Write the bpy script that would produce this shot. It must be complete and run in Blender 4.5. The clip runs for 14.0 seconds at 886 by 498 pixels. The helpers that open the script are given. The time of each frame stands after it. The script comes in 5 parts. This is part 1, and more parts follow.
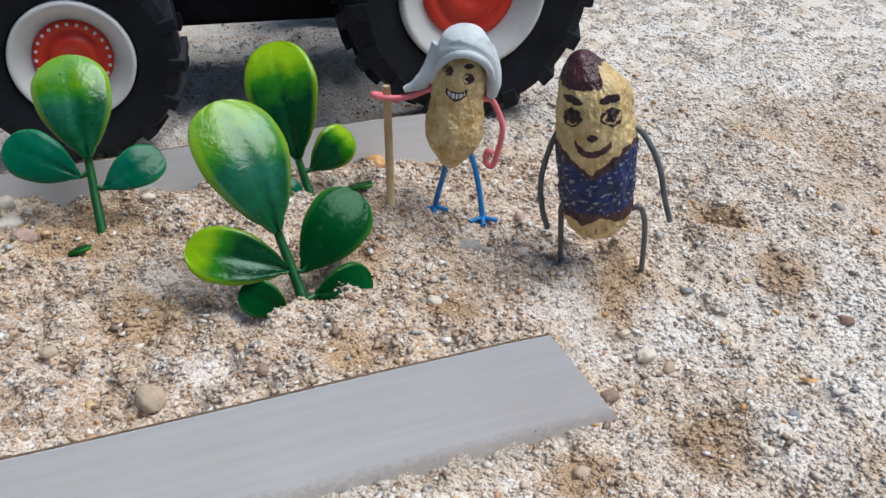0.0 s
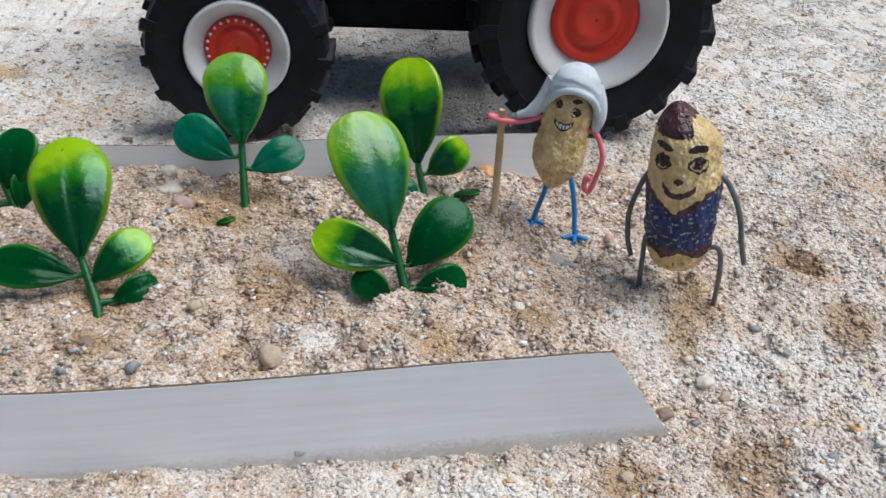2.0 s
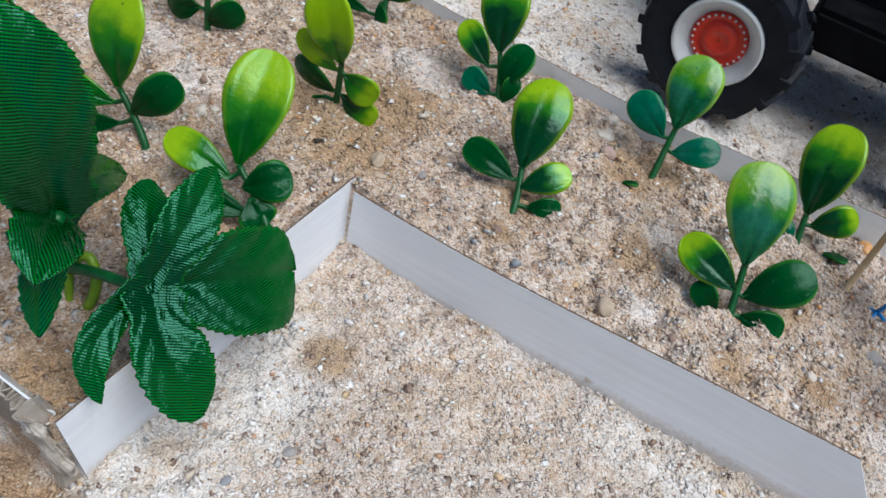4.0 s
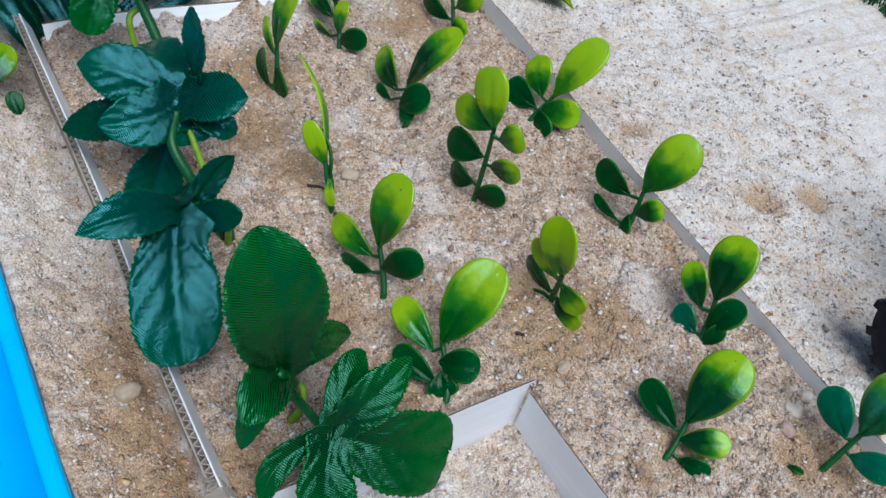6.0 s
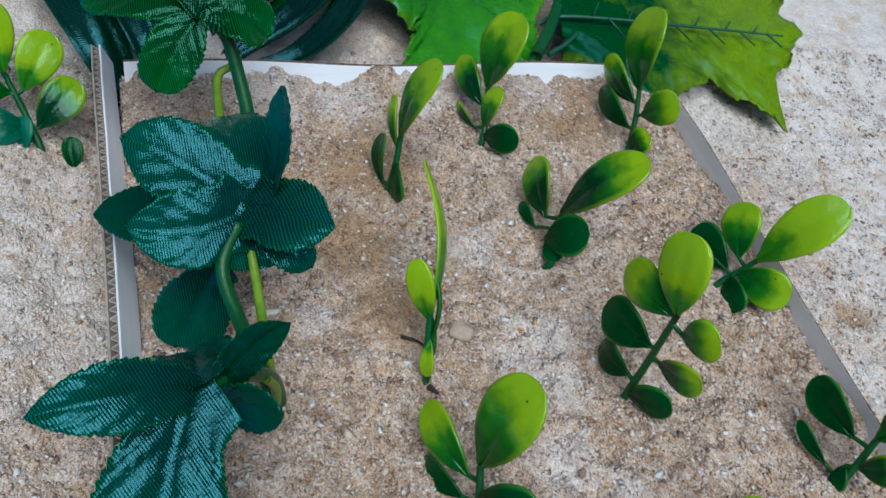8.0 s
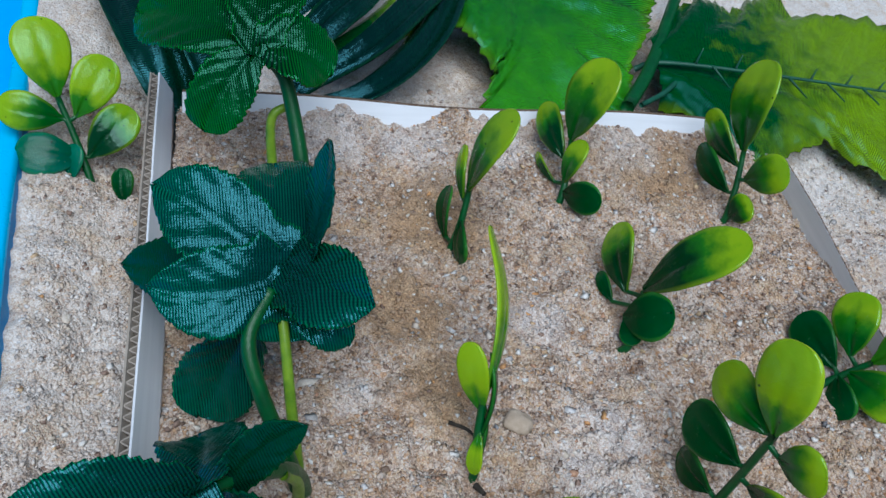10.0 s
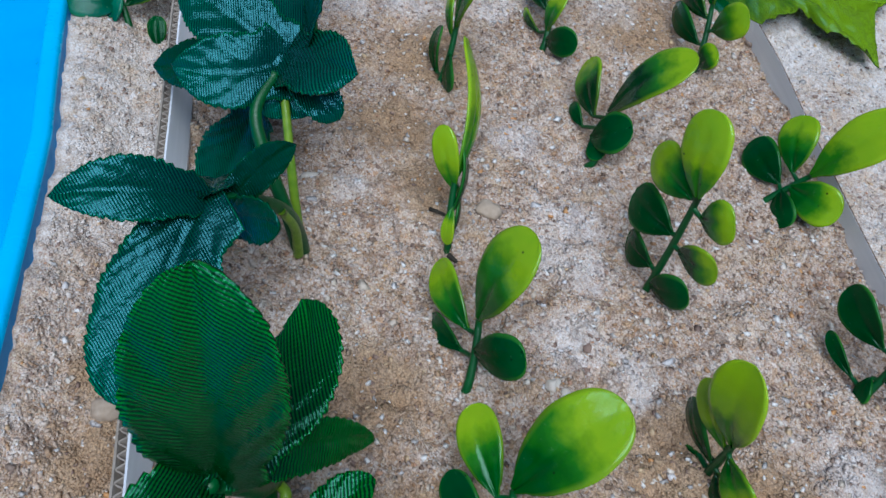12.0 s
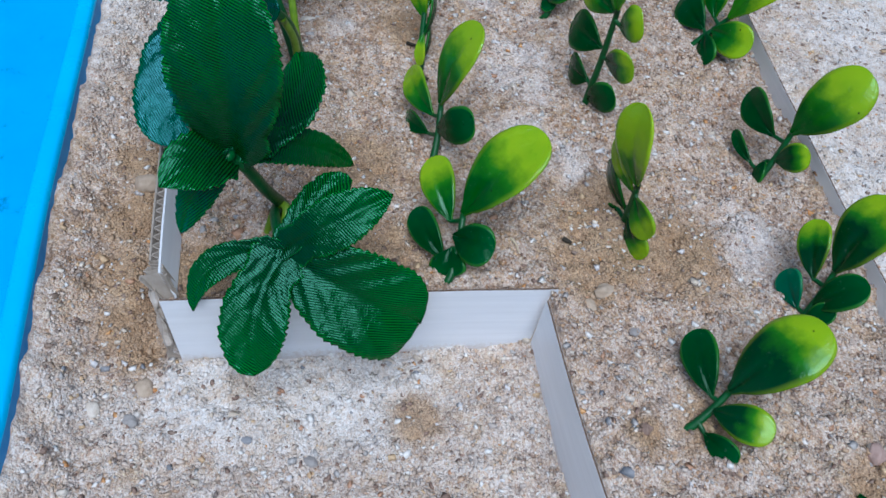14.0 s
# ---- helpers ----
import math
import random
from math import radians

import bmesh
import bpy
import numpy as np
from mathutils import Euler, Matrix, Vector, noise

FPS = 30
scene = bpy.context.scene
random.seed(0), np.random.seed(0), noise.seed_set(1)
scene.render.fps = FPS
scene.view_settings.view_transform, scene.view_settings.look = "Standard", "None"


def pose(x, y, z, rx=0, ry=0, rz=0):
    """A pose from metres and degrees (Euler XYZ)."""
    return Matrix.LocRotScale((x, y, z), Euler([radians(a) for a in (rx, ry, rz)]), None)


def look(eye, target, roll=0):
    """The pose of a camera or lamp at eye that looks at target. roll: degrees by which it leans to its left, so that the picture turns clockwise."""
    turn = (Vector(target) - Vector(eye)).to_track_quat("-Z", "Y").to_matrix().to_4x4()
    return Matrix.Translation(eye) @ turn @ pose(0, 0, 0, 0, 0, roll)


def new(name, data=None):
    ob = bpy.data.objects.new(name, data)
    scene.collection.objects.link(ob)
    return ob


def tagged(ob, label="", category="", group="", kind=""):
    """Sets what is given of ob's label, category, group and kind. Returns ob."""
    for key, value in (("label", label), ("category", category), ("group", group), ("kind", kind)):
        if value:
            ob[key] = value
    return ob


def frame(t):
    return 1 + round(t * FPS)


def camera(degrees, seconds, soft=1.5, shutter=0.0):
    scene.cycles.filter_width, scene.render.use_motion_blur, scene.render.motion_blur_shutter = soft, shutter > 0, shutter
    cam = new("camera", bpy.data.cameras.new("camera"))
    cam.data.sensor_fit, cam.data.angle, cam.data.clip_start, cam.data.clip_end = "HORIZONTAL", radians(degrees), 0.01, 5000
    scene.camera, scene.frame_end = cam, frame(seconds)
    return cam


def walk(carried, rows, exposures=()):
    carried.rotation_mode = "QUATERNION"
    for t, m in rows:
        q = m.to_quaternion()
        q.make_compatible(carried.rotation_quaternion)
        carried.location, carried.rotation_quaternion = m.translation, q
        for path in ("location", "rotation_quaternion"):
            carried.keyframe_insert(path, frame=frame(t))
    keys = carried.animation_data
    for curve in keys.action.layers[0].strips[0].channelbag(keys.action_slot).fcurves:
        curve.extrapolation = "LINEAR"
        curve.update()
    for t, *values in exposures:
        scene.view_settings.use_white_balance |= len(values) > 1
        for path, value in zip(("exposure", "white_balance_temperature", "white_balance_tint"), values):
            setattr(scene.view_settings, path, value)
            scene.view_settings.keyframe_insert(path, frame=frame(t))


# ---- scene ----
cam = camera(55.9, 14.0, soft=1.5, shutter=0.15)
PATH = [
    (0.0, 0.07963, -0.09090, 0.08684, 58.767, -1.796, -14.845),
    (0.5, 0.08113, -0.08753, 0.08831, 58.883, -1.999, -15.134),
    (1.0, 0.08132, -0.08985, 0.09029, 58.805, -2.060, -14.739),
    (1.5, 0.08023, -0.09640, 0.09239, 58.231, -3.796, -11.608),
    (2.0, 0.07926, -0.10650, 0.10238, 57.062, -4.185, -4.387),
    (2.5, 0.07846, -0.11286, 0.11201, 54.492, -4.926, 2.966),
    (3.0, 0.07678, -0.11783, 0.12385, 50.526, -6.999, 12.151),
    (3.5, 0.07778, -0.12852, 0.13296, 46.077, -9.044, 23.209),
    (4.0, 0.07843, -0.13130, 0.14620, 43.311, -11.054, 33.800),
    (4.2, 0.08051, -0.13101, 0.15254, 42.371, -11.599, 37.777),
    (6.3, 0.08147, -0.11280, 0.20128, 42.351, -10.474, 62.203),
    (6.5, 0.07675, -0.10948, 0.20141, 42.284, -10.769, 62.898),
    (7.0, 0.05917, -0.10245, 0.19074, 41.867, -11.681, 66.338),
    (7.5, 0.03109, -0.09336, 0.17342, 42.236, -12.676, 70.251),
    (8.0, 0.00886, -0.08248, 0.16521, 42.393, -11.817, 74.307),
    (8.5, -0.00874, -0.07798, 0.16294, 42.711, -11.525, 77.462),
    (8.7, -0.01620, -0.07698, 0.15992, 42.708, -11.474, 78.444),
    (10.8, -0.00589, -0.06533, 0.15636, 41.496, -9.635, 82.301),
    (11.0, 0.00289, -0.06439, 0.15788, 40.761, -9.768, 82.467),
    (11.5, 0.02252, -0.06647, 0.15551, 40.372, -9.166, 83.300),
    (12.0, 0.03748, -0.06252, 0.15556, 39.702, -8.837, 83.687),
    (12.5, 0.05412, -0.06126, 0.15148, 39.635, -8.457, 83.850),
    (13.0, 0.07196, -0.06150, 0.15299, 39.186, -7.996, 84.121),
    (13.5, 0.09131, -0.05987, 0.15870, 39.519, -7.722, 84.063),
    (14.0, 0.10896, -0.05755, 0.15819, 39.672, -7.329, 83.988),
]
walk(cam, [(t, pose(x, y, z, rx, ry, rz)) for t, x, y, z, rx, ry, rz in PATH],
     [(0.0, 0.06, 6180, 6), (1.5, 0.05, 6130, 6), (4.2, -0.07, 5930, 6), (6.5, -0.19, 5700, 6), (8.5, -0.39, 5590, 3), (11.0, -0.38, 5390, 6), (14.0, -0.26, 5320, 7)])

# ---- world and light: soft daylight from one open side ----
world = bpy.data.worlds.new("world")
scene.world = world
world.use_nodes = True
wt = world.node_tree
sky = wt.nodes.new("ShaderNodeTexSky")
sky.sky_type = "NISHITA"
sky.sun_disc = False
sky.sun_elevation = radians(65)
sky.sun_rotation = radians(101)
wt.links.new(sky.outputs[0], wt.nodes["Background"].inputs[0])
wt.nodes["Background"].inputs[1].default_value = 0.060
lamp = bpy.data.lights.new("sun", "SUN")
lamp.energy, lamp.angle, lamp.color = 3.55, radians(48), (1.0, 0.97, 0.93)
sun = new("sun", lamp)
sun.matrix_basis = look((0.40, -0.08, 0.90), (0, 0, 0))


# ---- materials ----
def material(name, base=(0.5, 0.5, 0.5), rough=0.6, metal=0.0):
    m = bpy.data.materials.new(name)
    m.use_nodes = True
    b = m.node_tree.nodes["Principled BSDF"]
    b.inputs["Base Color"].default_value = (*base, 1)
    b.inputs["Roughness"].default_value = rough
    b.inputs["Metallic"].default_value = metal
    return m


def node(m, kind, **values):
    n = m.node_tree.nodes.new(kind)
    for key, value in values.items():
        n.inputs[key.replace("_", " ")].default_value = value
    return n


def wire(m, a, b):
    m.node_tree.links.new(a, b)


def bsdf(m):
    return m.node_tree.nodes["Principled BSDF"]


def coords(m, kind="Object"):
    return m.node_tree.nodes.new("ShaderNodeTexCoord").outputs[kind]


def noisy(m, source, scale, detail=4.0, rough=0.6):
    n = node(m, "ShaderNodeTexNoise", Scale=scale, Detail=detail, Roughness=rough)
    wire(m, source, n.inputs["Vector"])
    return n.outputs["Fac"]


def ramp(m, source, stops, blend="LINEAR"):
    n = m.node_tree.nodes.new("ShaderNodeValToRGB")
    n.color_ramp.interpolation = blend
    e = n.color_ramp.elements
    while len(e) < len(stops):
        e.new(0.5)
    for k, (at, colour) in zip(e, stops):
        k.position, k.color = at, (*colour, 1)
    wire(m, source, n.inputs["Fac"])
    return n.outputs["Color"]


def mixed(m, fac, a, b, mode="MIX"):
    n = m.node_tree.nodes.new("ShaderNodeMix")
    n.data_type, n.blend_type = "RGBA", mode
    for value, slot in ((fac, n.inputs[0]), (a, n.inputs[6]), (b, n.inputs[7])):
        if isinstance(value, bpy.types.NodeSocket):
            wire(m, value, slot)
        elif isinstance(value, tuple):
            slot.default_value = (*value, 1)
        else:
            slot.default_value = value
    return n.outputs[2]


def math_node(m, op, a, b=0.0, clamp=False):
    n = m.node_tree.nodes.new("ShaderNodeMath")
    n.operation, n.use_clamp = op, clamp
    for value, slot in ((a, n.inputs[0]), (b, n.inputs[1])):
        if isinstance(value, bpy.types.NodeSocket):
            wire(m, value, slot)
        else:
            slot.default_value = value
    return n.outputs[0]


def bumped(m, height, strength, distance):
    n = node(m, "ShaderNodeBump", Strength=strength, Distance=distance)
    wire(m, height, n.inputs["Height"])
    wire(m, n.outputs["Normal"], bsdf(m).inputs["Normal"])
    return n


GRAINS = [(0.0, (0.84, 0.79, 0.73)), (0.17, (0.66, 0.54, 0.42)), (0.34, (0.78, 0.71, 0.63)), (0.50, (0.50, 0.38, 0.27)), (0.58, (0.86, 0.83, 0.80)), (0.74, (0.68, 0.50, 0.32)),
          (0.82, (0.60, 0.38, 0.20)), (0.86, (0.20, 0.15, 0.12)), (0.90, (0.58, 0.55, 0.53)), (0.95, (0.88, 0.85, 0.80))]


def attribute(m, name):
    n = m.node_tree.nodes.new("ShaderNodeAttribute")
    n.attribute_name = name
    return n.outputs["Fac"]


def sand_tint(m, at, grain, share):
    """Lays moist and dry tones, soaked spots, painted shade and dry powder over the colour of the grains."""
    patches = noisy(m, at, 38.0, 7.0, 0.68)
    # bed tone: browner sand, with some near-side shade put into the colour
    damp_shade_tone = ramp(m, patches, [(0.38, (0.27, 0.175, 0.115)), (0.5, (0.50, 0.38, 0.295)), (0.62, (0.76, 0.67, 0.60))])
    dry_tone = ramp(m, patches, [(0.34, (0.60, 0.51, 0.44)), (0.48, (0.78, 0.73, 0.695)), (0.64, (0.87, 0.845, 0.835))])
    damp_shade = attribute(m, "damp_shade")
    tone = mixed(m, damp_shade, dry_tone, damp_shade_tone)
    dull = mixed(m, damp_shade, mixed(m, 0.58, grain, (0.83, 0.785, 0.755)), mixed(m, 1.0, grain, (0.92, 0.83, 0.77), "MULTIPLY"))
    colour = mixed(m, share, tone, dull)
    ragged = noisy(m, at, 110.0, 9.0, 0.78)
    crumbs = noisy(m, at, 330.0, 8.0, 0.8)
    mottle = ramp(m, noisy(m, at, 210.0, 8.0, 0.75), [(0.37, (0.46, 0.38, 0.33)), (0.47, (0.82, 0.78, 0.75)), (0.56, (1.0, 1.0, 1.0))])
    colour = mixed(m, math_node(m, "ADD", 0.25, math_node(m, "MULTIPLY", damp_shade, 0.6)), colour, mottle, "MULTIPLY")
    wet_shade = ramp(m, math_node(m, "MULTIPLY", attribute(m, "wet_shade"), math_node(m, "MULTIPLY", ragged, 2.0)), [(0.20, (0, 0, 0)), (0.72, (0.82, 0.82, 0.82))])
    colour = mixed(m, wet_shade, colour, (0.42, 0.275, 0.155))
    powder = ramp(m, math_node(m, "MULTIPLY", attribute(m, "powder"), math_node(m, "MULTIPLY", math_node(m, "MULTIPLY", ragged, crumbs), 4.0)), [(0.46, (0, 0, 0)), (1.15, (0.44, 0.44, 0.44))])
    warm = ramp(m, noisy(m, at, 95.0, 7.0, 0.72), [(0.50, (0, 0, 0)), (0.64, (0.55, 0.55, 0.55))])
    colour = mixed(m, warm, colour, (0.60, 0.43, 0.27))
    return mixed(m, powder, colour, (0.87, 0.84, 0.84))


def sand_material():
    """Coarse sand: grains of several colours, dry pale powder and moist brown patches, some of them painted shade."""
    m = material("sand", rough=0.95)
    bsdf(m).inputs["Specular IOR Level"].default_value = 0.2
    at = coords(m)

    def cells(scale):
        n = node(m, "ShaderNodeTexVoronoi", Scale=scale)
        wire(m, at, n.inputs["Vector"])
        split = m.node_tree.nodes.new("ShaderNodeSeparateColor")
        wire(m, n.outputs["Color"], split.inputs[0])
        return n, ramp(m, split.outputs[0], GRAINS, "CONSTANT")

    coarse, coarse_colour = cells(780.0)
    small, small_colour = cells(1700.0)
    grain = mixed(m, ramp(m, noisy(m, at, 300.0, 3.0), [(0.42, (0, 0, 0)), (0.58, (1, 1, 1))]), small_colour, coarse_colour)
    colour = sand_tint(m, at, grain, 0.66)
    fine = noisy(m, at, 2600.0, 2.0)
    colour = mixed(m, 0.85, colour, ramp(m, fine, [(0.3, (0.20, 0.20, 0.20)), (0.7, (0.80, 0.80, 0.80))]), "OVERLAY")
    wire(m, colour, bsdf(m).inputs["Base Color"])
    h = math_node(m, "SUBTRACT", math_node(m, "MULTIPLY", fine, 0.6), math_node(m, "ADD", coarse.outputs["Distance"], math_node(m, "MULTIPLY", small.outputs["Distance"], 0.6)))
    bumped(m, h, 0.6, 0.0009)
    return m


def grain_material(name, stops, rough=0.75, sandy=False):
    m = material(name, rough=rough)
    geo = m.node_tree.nodes.new("ShaderNodeNewGeometry")
    at = coords(m)
    colour = ramp(m, geo.outputs["Random Per Island"], stops, "CONSTANT")
    if sandy:
        colour = sand_tint(m, at, colour, 0.92)
    colour = mixed(m, 0.35, colour, ramp(m, noisy(m, at, 1800.0, 3.0), [(0.3, (0.25, 0.25, 0.25)), (0.7, (0.75, 0.75, 0.75))]), "OVERLAY")
    wire(m, colour, bsdf(m).inputs["Base Color"])
    bumped(m, noisy(m, at, 3000.0, 2.0), 0.6, 0.0003)
    return m


def stone_material(name, dark, light, rough=0.6):
    m = material(name, rough=rough)
    at = coords(m)
    n = noisy(m, at, 420.0, 6.0)
    wire(m, ramp(m, n, [(0.3, dark), (0.7, light)]), bsdf(m).inputs["Base Color"])
    bumped(m, noisy(m, at, 1500.0, 4.0), 0.5, 0.0004)
    return m


def plastic_leaf(name, low, high, edge, start, end, veil=0.0):
    """Glossy moulded leaf: the colour runs along the leaf, with uneven paint and scuffs."""
    m = material(name, rough=0.3)
    bsdf(m).inputs["Specular IOR Level"].default_value = 0.5
    uv = coords(m, "UV")
    split = m.node_tree.nodes.new("ShaderNodeSeparateXYZ")
    wire(m, uv, split.inputs[0])
    at = coords(m)
    wob = math_node(m, "MULTIPLY", math_node(m, "SUBTRACT", noisy(m, at, 115.0, 4.0), 0.5), 0.62)
    side = math_node(m, "ABSOLUTE", math_node(m, "SUBTRACT", split.outputs[0], 0.5))
    groove = math_node(m, "MULTIPLY", ramp(m, side, [(0.0, (1, 1, 1)), (0.16, (0, 0, 0))]), 0.06)
    along = math_node(m, "SUBTRACT", math_node(m, "ADD", split.outputs[1], wob), groove)
    colour = ramp(m, along, [(start, low), (start + 0.5 * (end - start), (0.030, 0.190, 0.003) if high[0] > 0.1 else tuple(0.5 * (p + q) for p, q in zip(low, high))), (end, high)])
    shade = ramp(m, noisy(m, at, 60.0, 3.0), [(0.32, (0.70, 0.82, 0.70)), (0.55, (1, 1, 1))])
    colour = mixed(m, 0.8, colour, shade, "MULTIPLY")
    rim = math_node(m, "MULTIPLY", ramp(m, side, [(0.40, (0, 0, 0)), (0.49, (1, 1, 1))]), ramp(m, split.outputs[1], [(0.15, (0.25, 0.25, 0.25)), (0.8, (1, 1, 1))]))
    colour = mixed(m, rim, colour, edge)
    scuff = noisy(m, at, 700.0, 5.0, 0.7)
    colour = mixed(m, ramp(m, scuff, [(0.62, (0, 0, 0)), (0.8, (0.18, 0.18, 0.18))]), colour, (0.35, 0.45, 0.28))
    dots = node(m, "ShaderNodeTexVoronoi", Scale=210.0)
    wire(m, at, dots.inputs["Vector"])
    colour = mixed(m, ramp(m, dots.outputs["Distance"], [(0.045, (0.85, 0.85, 0.85)), (0.075, (0, 0, 0))]), colour, (0.004, 0.012, 0.004))
    # Patchy teal film: thin dust plus glossy sheen put into the colour.
    if veil:
        film = ramp(m, noisy(m, at, 95.0, 4.0), [(0.45, (0, 0, 0)), (0.62, (veil, veil, veil))])
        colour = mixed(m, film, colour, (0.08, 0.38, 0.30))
    wire(m, colour, bsdf(m).inputs["Base Color"])
    wire(m, ramp(m, scuff, [(0.3, (0.11, 0.11, 0.11)), (0.8, (0.24, 0.24, 0.24))]), bsdf(m).inputs["Roughness"])
    bumped(m, noisy(m, at, 620.0, 4.0), 0.38, 0.0004)
    bsdf(m).inputs["Subsurface Weight"].default_value = 0.22
    bsdf(m).inputs["Subsurface Radius"].default_value = (0.6, 1.0, 0.1)
    bsdf(m).inputs["Subsurface Scale"].default_value = 0.0016
    return m


def fabric_leaf(name, dark, light, edge, start=0.2, end=1.0, gloss=0.5, lines=0.3):
    """Woven cloth leaf with a waxy finish and fine ribs of thread."""
    m = material(name, rough=0.3)
    split = m.node_tree.nodes.new("ShaderNodeSeparateXYZ")
    wire(m, coords(m, "UV"), split.inputs[0])
    at = coords(m)
    weave = m.node_tree.nodes.new("ShaderNodeUVMap")
    weave.uv_map = "Thread"
    wave = node(m, "ShaderNodeTexWave", Scale=14.5, Distortion=0.03)
    wave.inputs["Detail"].default_value = 1.0
    wave.inputs["Detail Scale"].default_value = 0.4
    wave.bands_direction = "Y"
    wire(m, weave.outputs["UV"], wave.inputs["Vector"])
    cross = node(m, "ShaderNodeTexWave", Scale=13.0, Distortion=0.03)
    cross.bands_direction = "X"
    wire(m, weave.outputs["UV"], cross.inputs["Vector"])
    threads = math_node(m, "ADD", math_node(m, "MULTIPLY", wave.outputs["Fac"], 0.78), math_node(m, "MULTIPLY", cross.outputs["Fac"], 0.22))
    along = math_node(m, "ADD", split.outputs[1], math_node(m, "MULTIPLY", math_node(m, "SUBTRACT", noisy(m, at, 110.0, 4.0), 0.5), 0.8))
    colour = ramp(m, along, [(start, dark), (end, light)])
    side = math_node(m, "ABSOLUTE", math_node(m, "SUBTRACT", split.outputs[0], 0.5))
    colour = mixed(m, ramp(m, side, [(0.44, (0, 0, 0)), (0.5, (0.6, 0.6, 0.6))]), colour, edge)
    colour = mixed(m, lines, colour, ramp(m, threads, [(0.22, (0.05, 0.05, 0.05)), (0.78, (0.92, 0.92, 0.92))]), "OVERLAY")
    wire(m, colour, bsdf(m).inputs["Base Color"])
    wire(m, ramp(m, math_node(m, "ADD", noisy(m, at, 160.0, 3.0), math_node(m, "MULTIPLY", threads, -0.22)), [(0.2, (0.13, 0.13, 0.13)), (0.6, (0.34, 0.34, 0.34))]), bsdf(m).inputs["Roughness"])
    bsdf(m).inputs["Specular IOR Level"].default_value = gloss
    bsdf(m).inputs["Specular Tint"].default_value = (0.22, 0.72, 0.90, 1)
    crease = noisy(m, at, 120.0, 4.0)
    bumped(m, math_node(m, "ADD", math_node(m, "MULTIPLY", threads, 0.06), crease), 0.48, 0.0018)
    return m


def plain(name, dark, light, scale, rough, bump=0.3, depth=0.0003, metal=0.0):
    m = material(name, rough=rough, metal=metal)
    at = coords(m)
    wire(m, ramp(m, noisy(m, at, scale, 5.0), [(0.3, dark), (0.7, light)]), bsdf(m).inputs["Base Color"])
    wire(m, ramp(m, noisy(m, at, scale * 3, 4.0), [(0.3, (rough * 0.8,) * 3), (0.7, (min(1, rough * 1.2),) * 3)]), bsdf(m).inputs["Roughness"])
    if bump:
        bumped(m, noisy(m, at, scale * 6, 4.0), bump, depth)
    return m


SAND = sand_material()
GRAIN = grain_material("sand_grain", GRAINS, sandy=True)
GRIT = grain_material("coarse_grit", [(0.0, (0.86, 0.83, 0.79)), (0.22, (0.66, 0.56, 0.45)), (0.38, (0.50, 0.47, 0.45)), (0.52, (0.78, 0.70, 0.60)), (0.66, (0.30, 0.22, 0.17)), (0.74, (0.66, 0.47, 0.28)), (0.84, (0.55, 0.32, 0.20)), (0.89, (0.74, 0.71, 0.70))], rough=0.5)
STONE = {
    "white": stone_material("pale_stone", (0.62, 0.52, 0.42), (0.80, 0.74, 0.66), 0.45),
    "grey": stone_material("grey_stone", (0.27, 0.25, 0.24), (0.42, 0.39, 0.37)),
    "brown": stone_material("brown_stone", (0.20, 0.13, 0.10), (0.36, 0.25, 0.19)),
    "orange": stone_material("orange_stone", (0.56, 0.25, 0.08), (0.72, 0.42, 0.18), 0.35),
    "tan": stone_material("tan_stone", (0.42, 0.32, 0.23), (0.58, 0.47, 0.36), 0.9),
    "blue": stone_material("slate_stone", (0.22, 0.23, 0.25), (0.36, 0.36, 0.38)),
    "rose": stone_material("rose_stone", (0.40, 0.26, 0.22), (0.52, 0.38, 0.33)),
}
DEEP, MID, LIME = (0.0005, 0.040, 0.007), (0.003, 0.090, 0.004), (0.28, 0.46, 0.001)
LEAF = {
    "d": plastic_leaf("green_leaf", DEEP, (0.002, 0.070, 0.014), (0.04, 0.18, 0.020), 0.2, 0.9),
    "m": plastic_leaf("tipped_leaf", DEEP, LIME, (0.24, 0.38, 0.005), 0.46, 0.86),
    "y": plastic_leaf("lime_leaf", MID, LIME, (0.24, 0.39, 0.005), 0.26, 0.74),
    "Y": plastic_leaf("bright_leaf", (0.03, 0.17, 0.002), (0.28, 0.46, 0.001), (0.33, 0.50, 0.005), 0.05, 0.42),
    "t": plastic_leaf("teal_sheen_leaf", (0.001, 0.085, 0.045), (0.003, 0.135, 0.075), (0.03, 0.20, 0.08), 0.2, 0.9, 0.14),
    "p": plastic_leaf("scuffed_sheen_leaf", (0.0005, 0.075, 0.018), (0.20, 0.38, 0.004), (0.30, 0.48, 0.02), 0.45, 0.85, 0.20),
}
for kind in "dt":
    bsdf(LEAF[kind]).inputs["Specular IOR Level"].default_value = 0.22
for kind in "dmyY":
    bsdf(LEAF[kind]).inputs["Specular Tint"].default_value = (0.62, 0.95, 0.80, 1)
STEM = plain("stem_plastic", (0.001, 0.060, 0.012), (0.004, 0.105, 0.018), 300.0, 0.4)
LIMESTEM = plain("lime_stem_plastic", (0.12, 0.25, 0.01), (0.25, 0.40, 0.02), 300.0, 0.4)
CLOTH = fabric_leaf("cloth_leaf", (0.0003, 0.028, 0.015), (0.0006, 0.078, 0.040), (0.003, 0.13, 0.035), gloss=0.8, lines=0.85)
CLOTH_GREEN = fabric_leaf("bright_cloth_leaf", (0.0005, 0.028, 0.003), (0.0025, 0.090, 0.006), (0.010, 0.16, 0.012), gloss=0.6, lines=0.95)
